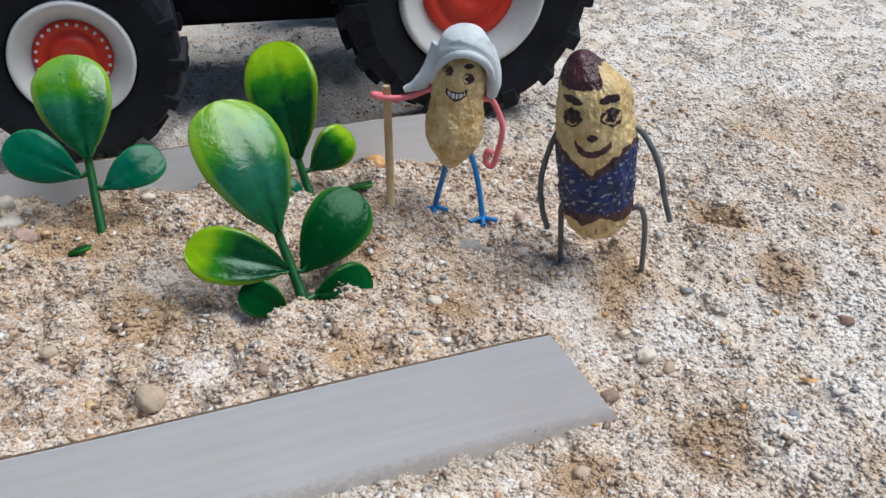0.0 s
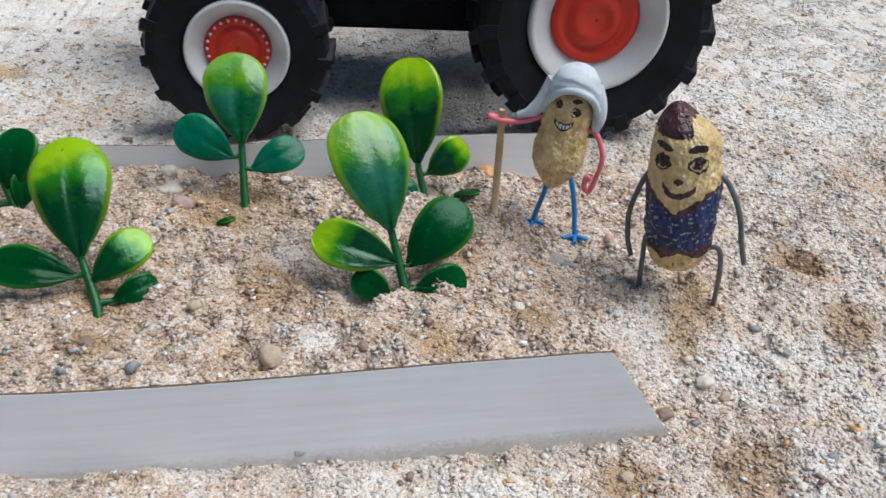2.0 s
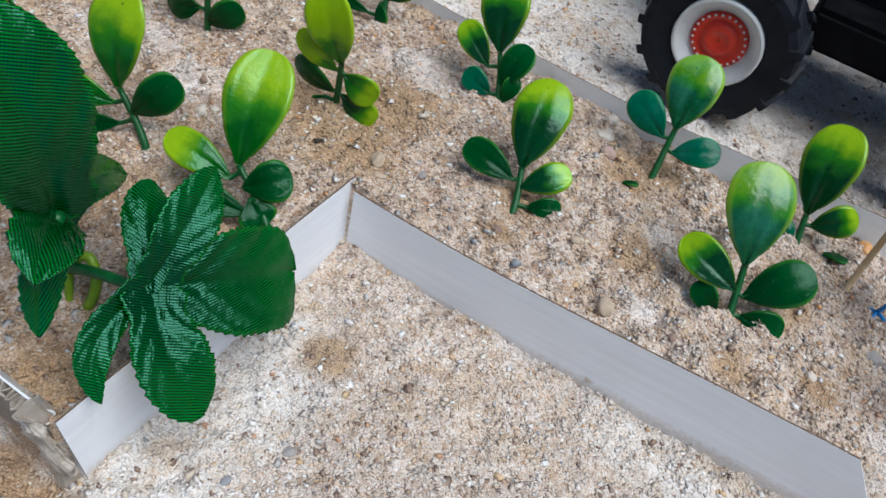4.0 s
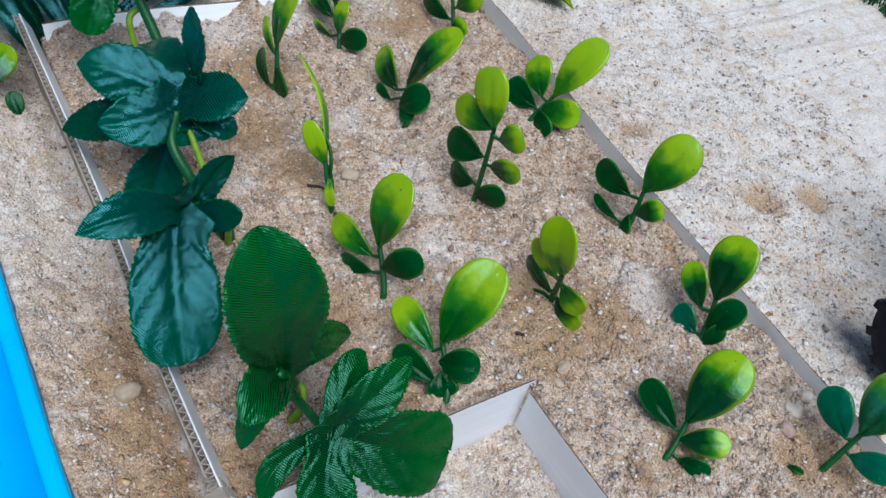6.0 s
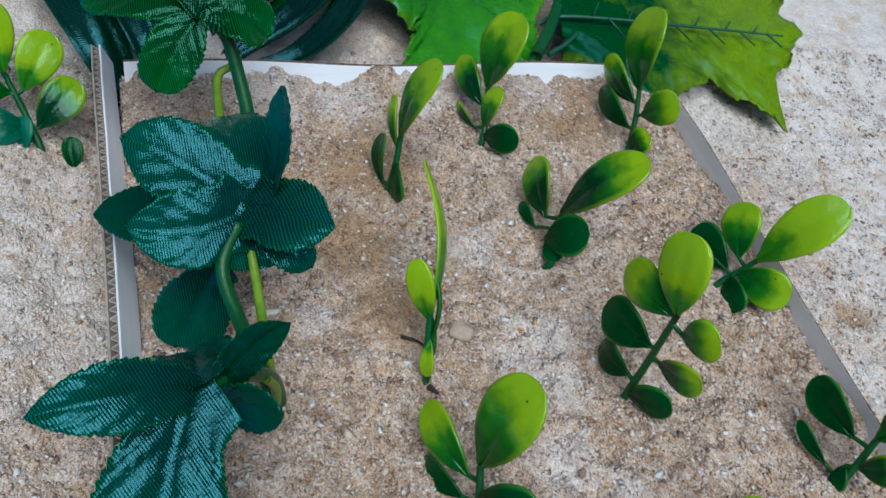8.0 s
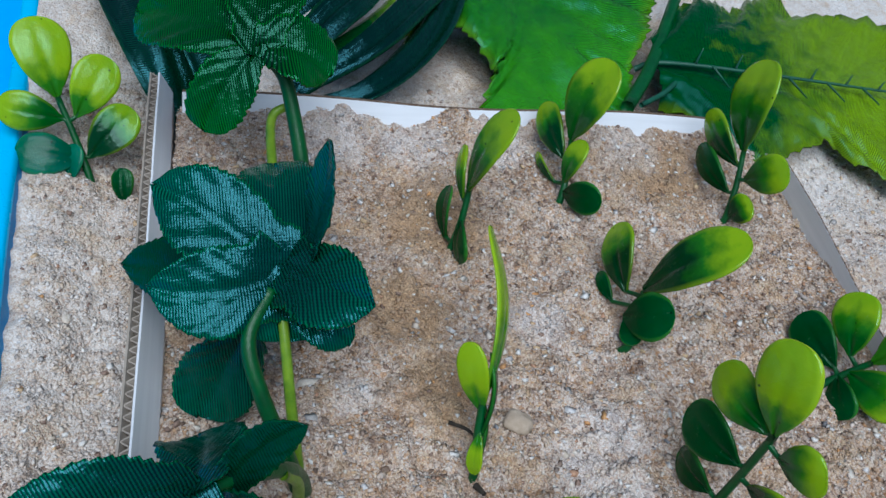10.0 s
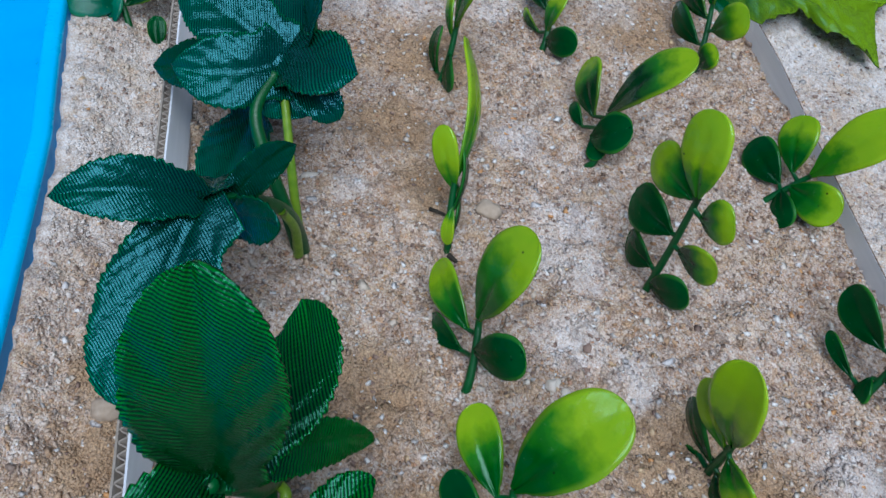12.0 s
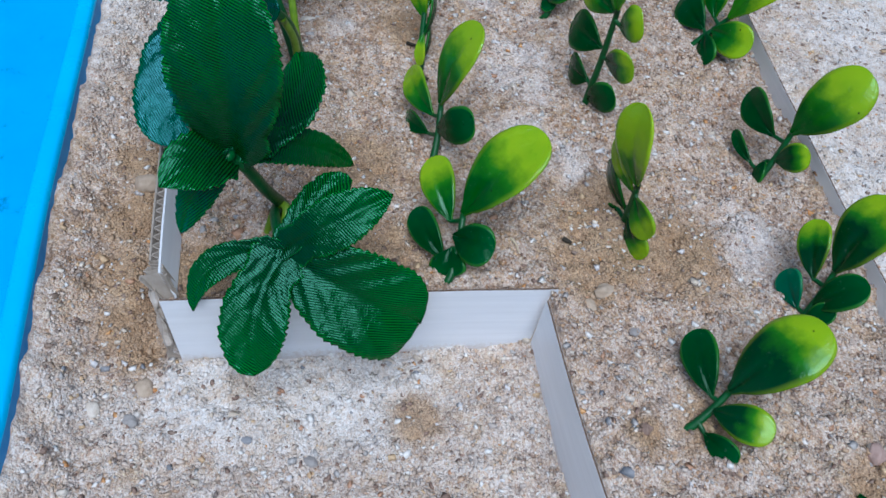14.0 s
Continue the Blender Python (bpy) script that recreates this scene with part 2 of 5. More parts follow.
bsdf(CLOTH_GREEN).inputs["Specular Tint"].default_value = (0.26, 0.82, 0.62, 1)
CLOTH_LIME = fabric_leaf("lime_cloth_leaf", (0.001, 0.060, 0.008), (0.16, 0.29, 0.0005), (0.17, 0.29, 0.002), 0.30, 0.70, gloss=0.25, lines=0.8)
CLOTH_DARK = fabric_leaf("dark_cloth_leaf", (0.0006, 0.020, 0.009), (0.001, 0.052, 0.017), (0.002, 0.08, 0.015))
CLOTH_STRAP = fabric_leaf("strap_cloth", (0.0006, 0.012, 0.006), (0.003, 0.034, 0.016), (0.010, 0.07, 0.020), gloss=0.8, lines=1.0)
def card_face(name):
    """White printed card with faint lengthwise streaks and a dusting of sand low down."""
    m = material(name, rough=0.34)
    at = coords(m)
    drawn = m.node_tree.nodes.new("ShaderNodeMapping")
    drawn.inputs["Scale"].default_value = (25, 25, 620)
    wire(m, at, drawn.inputs["Vector"])
    streak = noisy(m, drawn.outputs[0], 1.0, 4.0)
    colour = ramp(m, streak, [(0.3, (0.80, 0.82, 0.86)), (0.7, (0.88, 0.90, 0.94))])
    colour = mixed(m, ramp(m, noisy(m, at, 70.0, 4.0), [(0.45, (0, 0, 0)), (0.75, (0.2, 0.2, 0.2))]), colour, (0.76, 0.74, 0.72))
    height = m.node_tree.nodes.new("ShaderNodeSeparateXYZ")
    wire(m, at, height.inputs[0])
    low = math_node(m, "MULTIPLY", math_node(m, "SUBTRACT", -0.0125, height.outputs[2]), 160.0, True)
    veil = ramp(m, math_node(m, "MULTIPLY", low, noisy(m, at, 900.0, 5.0, 0.8)), [(0.25, (0, 0, 0)), (0.5, (0.55, 0.55, 0.55))])
    colour = mixed(m, veil, colour, (0.52, 0.42, 0.33))
    wire(m, colour, bsdf(m).inputs["Base Color"])
    bumped(m, streak, 0.15, 0.0002)
    return m


WHITE_CARD = card_face("white_card")
BROWN_CARD = plain("brown_card", (0.09, 0.055, 0.035), (0.20, 0.135, 0.09), 500.0, 0.9, 0.5)
PALE_KRAFT = plain("torn_kraft", (0.34, 0.27, 0.21), (0.62, 0.56, 0.50), 420.0, 0.9, 0.5)
KRAFT = plain("kraft_card", (0.30, 0.25, 0.20), (0.46, 0.40, 0.34), 300.0, 0.9, 0.4)
BLUE = plain("blue_plastic", (0.0, 0.40, 0.97), (0.0, 0.46, 0.99), 30.0, 0.4, 0.1)
STAINED = BLUE.node_tree.nodes["Principled BSDF"].inputs["Base Color"]
STAINED_FROM = STAINED.links[0].from_socket
wire(BLUE, mixed(BLUE, ramp(BLUE, noisy(BLUE, coords(BLUE), 55.0, 9.0, 0.75), [(0.60, (0, 0, 0)), (0.70, (0.75, 0.75, 0.75))]), STAINED_FROM, (0.01, 0.07, 0.16)), STAINED)
# inner wall: a deeper, duller blue than the rim
BLUE_WALL = plain("dull_blue_plastic", (0.01, 0.24, 0.62), (0.05, 0.33, 0.72), 120.0, 0.6, 0.3)
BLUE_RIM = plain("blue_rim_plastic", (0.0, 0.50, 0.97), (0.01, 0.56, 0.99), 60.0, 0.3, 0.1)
TYRE = plain("tyre_rubber", (0.004, 0.005, 0.008), (0.012, 0.015, 0.022), 90.0, 0.6, 0.3)
BLACK = plain("black_plastic", (0.003, 0.003, 0.004), (0.009, 0.009, 0.011), 90.0, 0.5, 0.2)
for dark, shine in ((TYRE, 0.22), (BLACK, 0.06)):
    bsdf(dark).inputs["Specular IOR Level"].default_value = shine
RED = plain("red_plastic", (0.60, 0.022, 0.008), (0.72, 0.045, 0.015), 120.0, 0.4, 0.15)
WHITE = plain("white_plastic", (0.62, 0.62, 0.62), (0.76, 0.76, 0.75), 120.0, 0.4, 0.15)


# ---- builders ----
def part(name, bm, mat, parent=None, label="", smooth=True, kind=""):
    me = bpy.data.meshes.new(name)
    bm.to_mesh(me)
    bm.free()
    for m in mat if isinstance(mat, (list, tuple)) else [mat]:
        me.materials.append(m)
    if smooth:
        me.shade_smooth()
    ob = new(name, me)
    if parent is not None:
        ob.parent = parent
    return tagged(ob, label, kind=kind)


def thing(name, at, label, category, group="", kind="", turn=(0, 0, 0)):
    ob = new(name)
    ob.matrix_basis = pose(*at, *turn)
    ob.empty_display_size = 0.005
    return tagged(ob, label, category, group, kind)


def grid_faces(bm, rows, closed=False, flip=False):
    """Joins rows of vertices into quads."""
    made = []
    for a, b in zip(rows, rows[1:]):
        n = len(a)
        for i in range(n if closed else n - 1):
            j = (i + 1) % n
            q = (a[i], a[j], b[j], b[i])
            made.append(bm.faces.new(q[::-1] if flip else q))
    return made


def tube(points, radii, sides=10, bm=None):
    """A round tube along points, with closed ends."""
    bm = bm or bmesh.new()
    pts = [Vector(p) for p in points]
    radii = radii if isinstance(radii, (list, tuple)) else [radii] * len(pts)
    rows, up = [], Vector((0.3, 0.2, 1)).normalized()
    for i, p in enumerate(pts):
        way = (pts[min(i + 1, len(pts) - 1)] - pts[max(i - 1, 0)]).normalized()
        a = way.cross(up)
        a = (a if a.length > 1e-3 else way.cross(Vector((1, 0, 0)))).normalized()
        b = way.cross(a)
        up = a.cross(way)
        rows.append([bm.verts.new(p + radii[i] * (math.cos(k * math.tau / sides) * a + math.sin(k * math.tau / sides) * b)) for k in range(sides)])
    grid_faces(bm, rows, True)
    bm.faces.new(rows[0]), bm.faces.new(rows[-1][::-1])
    return bm


def curve_points(points, steps=6):
    """A smooth line through points."""
    p = [Vector(q) for q in points]
    p = [2 * p[0] - p[1]] + p + [2 * p[-1] - p[-2]]
    out = []
    for i in range(1, len(p) - 2):
        for k in range(steps):
            t = k / steps
            a, b, c, d = p[i - 1 : i + 3]
            out.append(0.5 * (2 * b + (c - a) * t + (2 * a - 5 * b + 4 * c - d) * t * t + (3 * b - a - 3 * c + d) * t ** 3))
    return out + [p[-2]]


def moulded_leaf(base, tip, face, width, seed, bend=0.10):
    """A thick oval leaf with a narrow neck, a groove along its middle and a rolled edge."""
    bm = bmesh.new()
    layer = bm.loops.layers.uv.new("UVMap")
    r = random.Random(seed)
    base, tip, face = Vector(base), Vector(tip), Vector(face).normalized()
    axis = tip - base
    length = axis.length
    axis.normalize()
    side = axis.cross(face).normalized()
    face = side.cross(axis)
    n_s, n_u = 32, 15
    skew, cup = r.uniform(-0.07, 0.07), r.uniform(-0.10, 0.06)
    thick = 0.0009

    def spot(s, u, sign):
        w = (s ** 0.82 * (1 - s) ** 0.46) / (0.6406 ** 0.82 * 0.3594 ** 0.46)
        if s < 0.1:
            w = max(w * 0.6 + 0.1, 0.1)
        x = u * w * width / 2 * (1 + 0.010 * math.sin(s * 17 + seed) * abs(u))
        lift = bend * length * math.sin(math.pi * s) + cup * width * u * u * w - 0.06 * width * math.exp(-(u * 7) ** 2) * (1 - s)
        body = thick * (1 - 0.75 * abs(u) ** 6) * min(1, 4 * (1 - s) + 0.3)
        edge = 0.00025 * math.exp(-((abs(u) - 0.9) * 10) ** 2)
        return base + axis * (s * length) + side * (x + skew * length * s * s * (1 - s)) + face * (lift + sign * body / 2 + (edge if sign > 0 else 0))

    sheets = []
    for sign in (1, -1):
        rows = []
        for i in range(n_s + 1):
            s = 0.5 - 0.5 * math.cos(math.pi * min(0.999, max(0.0, i / n_s)) * 0.98 + 0.02)
            rows.append([(bm.verts.new(spot(s, 2 * k / (n_u - 1) - 1, sign)), k / (n_u - 1), s) for k in range(n_u)])
        sheets.append(rows)
        uvs = {v: (a, b) for row in rows for v, a, b in row}
        for f in grid_faces(bm, [[v for v, _, _ in row] for row in rows], flip=sign > 0):
            for loop in f.loops:
                loop[layer].uv = uvs[loop.vert]
    top, low = sheets
    ring = lambda rows: [row[0] for row in rows] + rows[-1][1:-1] + [row[-1] for row in rows[::-1]] + rows[0][1:-1][::-1]
    a, b = ring(top), ring(low)
    for i in range(len(a)):
        j = (i + 1) % len(a)
        f = bm.faces.new((a[i][0], a[j][0], b[j][0], b[i][0]))
        for loop, src in zip(f.loops, (a[i], a[j], b[j], b[i])):
            loop[layer].uv = src[1:]
    bmesh.ops.recalc_face_normals(bm, faces=bm.faces)
    return bm


LATTICE_RANDOM = [random.Random(k).random() for k in range(64)]


# ---- ground ----
STRIP_SLOPE = 0.086


def smooth_step(a, b, v):
    t = np.clip((v - a) / (b - a), 0, 1)
    return t * t * (3 - 2 * t)


LATTICE = np.random.RandomState(5).rand(256, 256)


def value_noise(x, y, cell):
    x, y = np.asarray(x) / cell + 1000.0, np.asarray(y) / cell + 1000.0
    i, j = np.floor(x).astype(int), np.floor(y).astype(int)
    u, v = x - i, y - j
    u, v = u * u * (3 - 2 * u), v * v * (3 - 2 * v)
    g = lambda a, b: LATTICE[a % 256, b % 256]
    return (g(i, j) * (1 - u) + g(i + 1, j) * u) * (1 - v) + (g(i, j + 1) * (1 - u) + g(i + 1, j + 1) * u) * v - 0.5


def bed_share(x, y):
    """1 inside the raised bed, 0 outside it."""
    corner = np.interp(y, [-0.0875, 0.002], [-0.0034, -0.0056])
    soft = 0.0009 + 0.03 * smooth_step(0.126, 0.150, x)
    long_edge = smooth_step(0.0, 1.0, (y - STRIP_SLOPE * x + 0.0002) / soft)
    left_edge = smooth_step(-0.0018, -0.0004, y + 0.0876) * smooth_step(0.0, 0.0009, corner - x)
    back = np.interp(x, [-0.2, -0.165, -0.11, -0.035, 0.0, 0.036, 0.07, 0.115, 0.135], [0.0938, 0.0935, 0.0912, 0.0905, 0.0900, 0.0868, 0.0865, 0.0885, 0.0905])
    a = np.where(y > STRIP_SLOPE * np.maximum(x, 0) - 0.0002, np.where(x > corner, long_edge, 1.0), 0.0)
    a = np.maximum(a, left_edge)
    a = a * smooth_step(-0.0016, -0.0004, back - y)
    a = a * smooth_step(-0.0016, -0.0004, x + 0.2065)
    return a * (1 - smooth_step(0.12, 0.26, x))


HOLLOWS = [(0.186, 0.054, 0.0048, 0.006), (0.012, 0.014, 0.003, 0.002), (-0.065, 0.014, 0.004, 0.003), (-0.1002, 0.1221, 0.0055, 0.0030), (-0.0474, 0.1494, 0.0070, 0.0030),
           (-0.039, 0.1723, 0.0065, 0.0030), (-0.1416, 0.2541, 0.012, 0.0016), (0.2, 0.02, 0.012, 0.002), (0.165, -0.015, 0.010, 0.002),
           (0.1475, 0.132, 0.026, -0.0038), (0.0455, 0.132, 0.020, -0.0030)]


def ground_height(x, y):
    x, y = np.asarray(x, float), np.asarray(y, float)
    outer = -0.0165 - 0.0030 * smooth_step(0.03, 0.12, x) * smooth_step(0.07, 0.03, y) + 0.0090 * smooth_step(0.125, 0.22, x) + 0.0065 * smooth_step(0.07, 0.11, y) * (1 - 0.6 * smooth_step(0.10, 0.22, x))
    outer = outer + 0.0068 * smooth_step(-0.102, -0.1195, y) - 0.0032 * smooth_step(-0.101, -0.093, y) * smooth_step(-0.080, -0.086, y) * smooth_step(0.004, -0.006, x) + 0.004 * smooth_step(-0.20, -0.23, x)
    z = outer + (0.0 - outer) * bed_share(x, y)
    z = z - 0.0008 + 0.0024 * value_noise(x, y, 0.045) + 0.0026 * value_noise(x, y, 0.014) + (0.0022 + 0.0010 * bed_share(x, y)) * value_noise(x, y, 0.0062) + (0.0016 + 0.0007 * bed_share(x, y)) * value_noise(x, y, 0.0027)
    clods = smooth_step(0.16, 0.34, value_noise(x + 0.31, y + 0.17, 0.0085)) * (0.6 + value_noise(x, y, 0.021))
    pits = smooth_step(0.22, 0.38, value_noise(x + 0.77, y + 0.43, 0.0065))
    z = z + (0.0019 * clods - 0.0016 * pits) * (0.12 + 0.88 * bed_share(x, y))
    bank = smooth_step(-0.188, -0.203, x) * smooth_step(-0.2064, -0.2058, x) * smooth_step(-0.088, -0.080, y) * smooth_step(0.088, 0.07, y)
    z = z + bank * (0.0034 + 0.0030 * value_noise(x, y, 0.011))
    for hx, hy, r, d in HOLLOWS:
        q = ((x - hx) ** 2 + (y - hy) ** 2) / r ** 2
        z = z - d * np.exp(-q) + 0.35 * d * np.exp(-((np.sqrt(q) - 1.5) ** 2) * 3)
    return z


# dry powder, soaked spots and, along the corrugated strip, painted shade: x, y, radius
POWDER = [(-0.1115, -0.0457, 0.0048), (-0.0996, 0.0096, 0.0087), (-0.0822, 0.0109, 0.0069), (-0.1297, 0.0, 0.007), (-0.091, 0.0033, 0.0088), (-0.0532, 0.0156, 0.0053),
          (-0.0207, 0.0609, 0.0067), (-0.049, 0.017, 0.0047), (-0.0248, 0.061, 0.0111), (-0.1963, -0.0449, 0.0104), (-0.1947, -0.024, 0.0106), (-0.1972, 0.0047, 0.0092),
          (-0.1954, 0.0448, 0.0097), (0.1371, 0.0268, 0.0074), (0.1597, 0.0299, 0.0055), (0.0711, 0.0197, 0.0054), (0.1697, -0.0024, 0.0085), (0.1554, -0.0235, 0.0072),
          (0.0664, 0.0458, 0.0052), (0.0502, 0.0028, 0.0047), (-0.0156, 0.0578, 0.009), (-0.0627, 0.0027, 0.008)]
WET_SHADE = [(-0.1002, 0.1221, 0.0042), (-0.0474, 0.1494, 0.0064), (-0.039, 0.1723, 0.0058), (0.017, -0.0312, 0.0053), (0.1924, 0.0356, 0.0049), (0.1586, 0.0013, 0.0059), (0.1323, 0.0007, 0.0047), (0.1865, 0.0545, 0.0058), (-0.0377, 0.0197, 0.0063),
       (-0.0533, -0.0391, 0.005), (-0.112, -0.0269, 0.0071), (-0.1346, -0.0325, 0.0091), (-0.0076, 0.0126, 0.005), (0.0522, 0.0731, 0.0077), (0.0956, 0.0187, 0.0038),
       (0.1156, 0.0277, 0.0041), (0.0295, 0.0317, 0.0063), (0.0316, 0.0153, 0.0037), (0.1543, 0.0347, 0.0057), (-0.1863, 0.052, 0.0115), (-0.1648, -0.0213, 0.0116),
       (-0.0147, -0.0818, 0.0069), (-0.0291, 0.0199, 0.011), (-0.0178, 0.0385, 0.011), (-0.018, -0.0403, 0.010), (-0.0503, -0.0443, 0.010), (0.0984, 0.0493, 0.0067), (0.0466, 0.0668, 0.0079), (0.0618, 0.0359, 0.0059), (-0.0178, 0.0161, 0.0102),
       # from here on: brown spots that darken the sand like the strip's shade
       (-0.004, -0.0945, 0.0040), (-0.016, -0.0945, 0.0050), (-0.030, -0.0945, 0.0048), (-0.044, -0.0950, 0.0052), (-0.060, -0.0945, 0.0045), (-0.076, -0.0950, 0.0048),
       (-0.010, -0.099, 0.0060), (-0.026, -0.100, 0.0070), (-0.045, -0.100, 0.0075), (-0.066, -0.100, 0.0065)]


def sand_marks(me, x, y):
    """Stores on a mesh where the sand is moist, soaked or powdery, and where shade is painted in."""
    damp_shade = np.maximum(bed_share(x, y) * (1 - 0.2 * smooth_step(-0.03, 0.05, x)), 0.6 * smooth_step(0.35, 0.65, value_noise(x, y, 0.05) + 0.5) * smooth_step(0.16, 0.10, y))
    # band outside the corrugated strip: brown sand with its shade put into the tone
    damp_shade = np.maximum(damp_shade, (0.30 + 0.75 * smooth_step(-0.125, -0.085, x)) * smooth_step(-0.088, -0.094, y) * smooth_step(0.02, -0.005, x) * (0.85 + 0.5 * value_noise(x, y, 0.03)))
    me.attributes.new("damp_shade", "FLOAT", "POINT").data.foreach_set("value", damp_shade.astype(np.float32))
    for name, spots in (("powder", POWDER), ("wet_shade", WET_SHADE)):
        value = np.zeros_like(x)
        for px, py, r in spots:
            value = np.maximum(value, np.exp(-((x - px) ** 2 + (y - py) ** 2) / (1.5 * r) ** 2))
        me.attributes.new(name, "FLOAT", "POINT").data.foreach_set("value", value.astype(np.float32))


def ground_z(x, y):
    return float(ground_height(x, y))


def spread(lo, near_lo, near_hi, hi, fine, coarse):
    near = np.arange(near_lo, near_hi, fine)
    def out(a, b):
        vals, step, p = [], fine, a
        while p < b:
            step = min(step * 1.25, coarse)
            p += step
            vals.append(p)
        return np.array(vals)
    return np.concatenate([(near_lo - out(0, near_lo - lo))[::-1], near, near[-1] + out(0, hi - near_hi)])


def tray_shift(x):
    """How far the tray's rim bends from a straight line."""
    return np.interp(x, [-0.9, -0.30, -0.19, -0.16, -0.13, -0.04, 0.02, 0.30, 1.0], [-0.030, -0.0150, -0.0066, -0.0040, -0.0008, 0.0004, 0.0032, 0.0050, 0.0050])


def build_ground():
    xs, ys = spread(-0.9, -0.245, 0.29, 1.0, 0.0009, 0.03), np.concatenate([np.arange(-0.1215, 0.16, 0.0009), 0.16 + np.cumsum(np.minimum(0.0013 * 1.25 ** np.arange(1, 60), 0.03))])
    gx, gy = np.meshgrid(xs, ys)
    gy = gy + tray_shift(gx) * smooth_step(-0.095, -0.1175, gy)
    gz = ground_height(gx, gy)
    verts = np.stack([gx, gy, gz], -1).reshape(-1, 3)
    ny, nx = gx.shape
    a = (np.arange(ny - 1)[:, None] * nx + np.arange(nx - 1)[None]).ravel()
    quads = np.stack([a, a + 1, a + nx + 1, a + nx], 1)
    me = bpy.data.meshes.new("ground")
    me.vertices.add(len(verts)), me.loops.add(quads.size), me.polygons.add(len(quads))
    me.vertices.foreach_set("co", verts.ravel())
    me.loops.foreach_set("vertex_index", quads.ravel())
    me.polygons.foreach_set("loop_start", np.arange(0, quads.size, 4))
    me.update()
    me.shade_smooth()
    sand_marks(me, gx.ravel(), gy.ravel())
    me.materials.append(SAND)
    return tagged(new("ground", me), "pale coarse sand with scattered grit, mounded inside the bed", "sand", kind="structure")


build_ground()


def scatter_grains(count, seed, low, high, label, mat=None, scale=1.0, left=-0.235, right=0.225):
    """Loose grains of coarse sand lying on the ground."""
    r = np.random.RandomState(seed)
    crystal = np.array([(1, 0, 0), (-1, 0, 0), (0, 1, 0), (0, -1, 0), (0.6, 0.6, 0.75), (-0.6, -0.5, 0.7), (0.2, -0.3, -0.9)])
    tris = np.array([(0, 2, 4), (2, 1, 5), (4, 2, 5), (1, 3, 5), (3, 0, 4), (3, 4, 5), (2, 0, 6), (1, 2, 6), (3, 1, 6), (0, 3, 6)])
    x, y = r.uniform(left, right, count), r.uniform(low, high, count)
    y = y + tray_shift(x) * smooth_step(-0.095, -0.1175, y)
    size = 0.00024 + 0.00048 * r.rand(count) ** 2.6 + 0.0005 * (r.rand(count) > 0.993)
    size = size * scale
    z = ground_height(x, y) + size * 0.10
    crystal[:, 2] *= 0.62
    shape = crystal[None] * (1 + 0.25 * r.uniform(-1, 1, (count, 7, 1))) * (1 + 0.38 * r.uniform(-1, 1, (count, 1, 3)))
    spin = r.uniform(0, math.tau, count)
    c, n = np.cos(spin)[:, None], np.sin(spin)[:, None]
    shape = np.stack([shape[..., 0] * c - shape[..., 1] * n, shape[..., 0] * n + shape[..., 1] * c, shape[..., 2]], -1)
    verts = shape * size[:, None, None] + np.stack([x, y, z], -1)[:, None]
    faces = (tris[None] + 7 * np.arange(count)[:, None, None]).reshape(-1, 3)
    me = bpy.data.meshes.new("sand_grains")
    me.vertices.add(count * 7), me.loops.add(faces.size), me.polygons.add(len(faces))
    me.vertices.foreach_set("co", verts.ravel())
    me.loops.foreach_set("vertex_index", faces.ravel())
    me.polygons.foreach_set("loop_start", np.arange(0, faces.size, 3))
    me.update()
    sand_marks(me, np.repeat(x, 7), np.repeat(y, 7))
    me.materials.append(mat or GRAIN)
    return tagged(new("sand_grains", me), label, "sand", kind="stuff")


scatter_grains(190000, 3, -0.118, 0.105, "loose coarse grains of white, tan and brown sand")
scatter_grains(45000, 4, 0.105, 0.23, "loose coarse grains of pale dry sand")
scatter_grains(60000, 5, -0.02, 0.30, "loose coarse grains of sand beyond the bed", None, 1.15, 0.225, 0.42)
scatter_grains(14000, 12, -0.118, 0.16, "coarse pale and brown grit among the sand", GRIT, 1.4)
scatter_grains(450, 16, -0.118, 0.14, "larger pale and brown grit among the sand", GRIT, 2.2)
scatter_grains(420, 14, -0.118, 0.20, "scattered rusty orange grains in the sand", STONE["orange"], 1.5)
scatter_grains(900, 15, -0.118, 0.20, "scattered pale quartz grains in the sand", STONE["white"], 1.6)
scatter_grains(9000, 9, -0.118, 0.30, "dark brown specks of grit in the sand", STONE["brown"], 1.25)
scatter_grains(220, 10, -0.118, 0.12, "sparse blue-grey specks of grit on the sand", STONE["blue"], 1.5)


# ---- blue tray ----
def build_tray():
    tray = thing("tray", (0, -0.1196, -0.02), "bright blue plastic tray with a raised rim holding the sand", "tray")
    inner = [(0.0002, 0.002), (-0.0016, 0.0125)]
    rim = [(-0.0016, 0.0125), (-0.0020, 0.0138), (-0.0028, 0.0143), (-0.0058, 0.0143), (-0.0066, 0.0138), (-0.0070, 0.0125), (-0.0075, -0.018)]
    floor = [(-0.0075, -0.018), (-0.0095, -0.020), (-0.5, -0.021), (-0.5, -0.03)]
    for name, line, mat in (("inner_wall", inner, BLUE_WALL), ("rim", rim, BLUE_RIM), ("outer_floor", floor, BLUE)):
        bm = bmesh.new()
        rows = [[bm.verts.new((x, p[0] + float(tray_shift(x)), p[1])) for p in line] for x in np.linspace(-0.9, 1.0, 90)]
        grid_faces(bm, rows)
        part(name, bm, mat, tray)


build_tray()


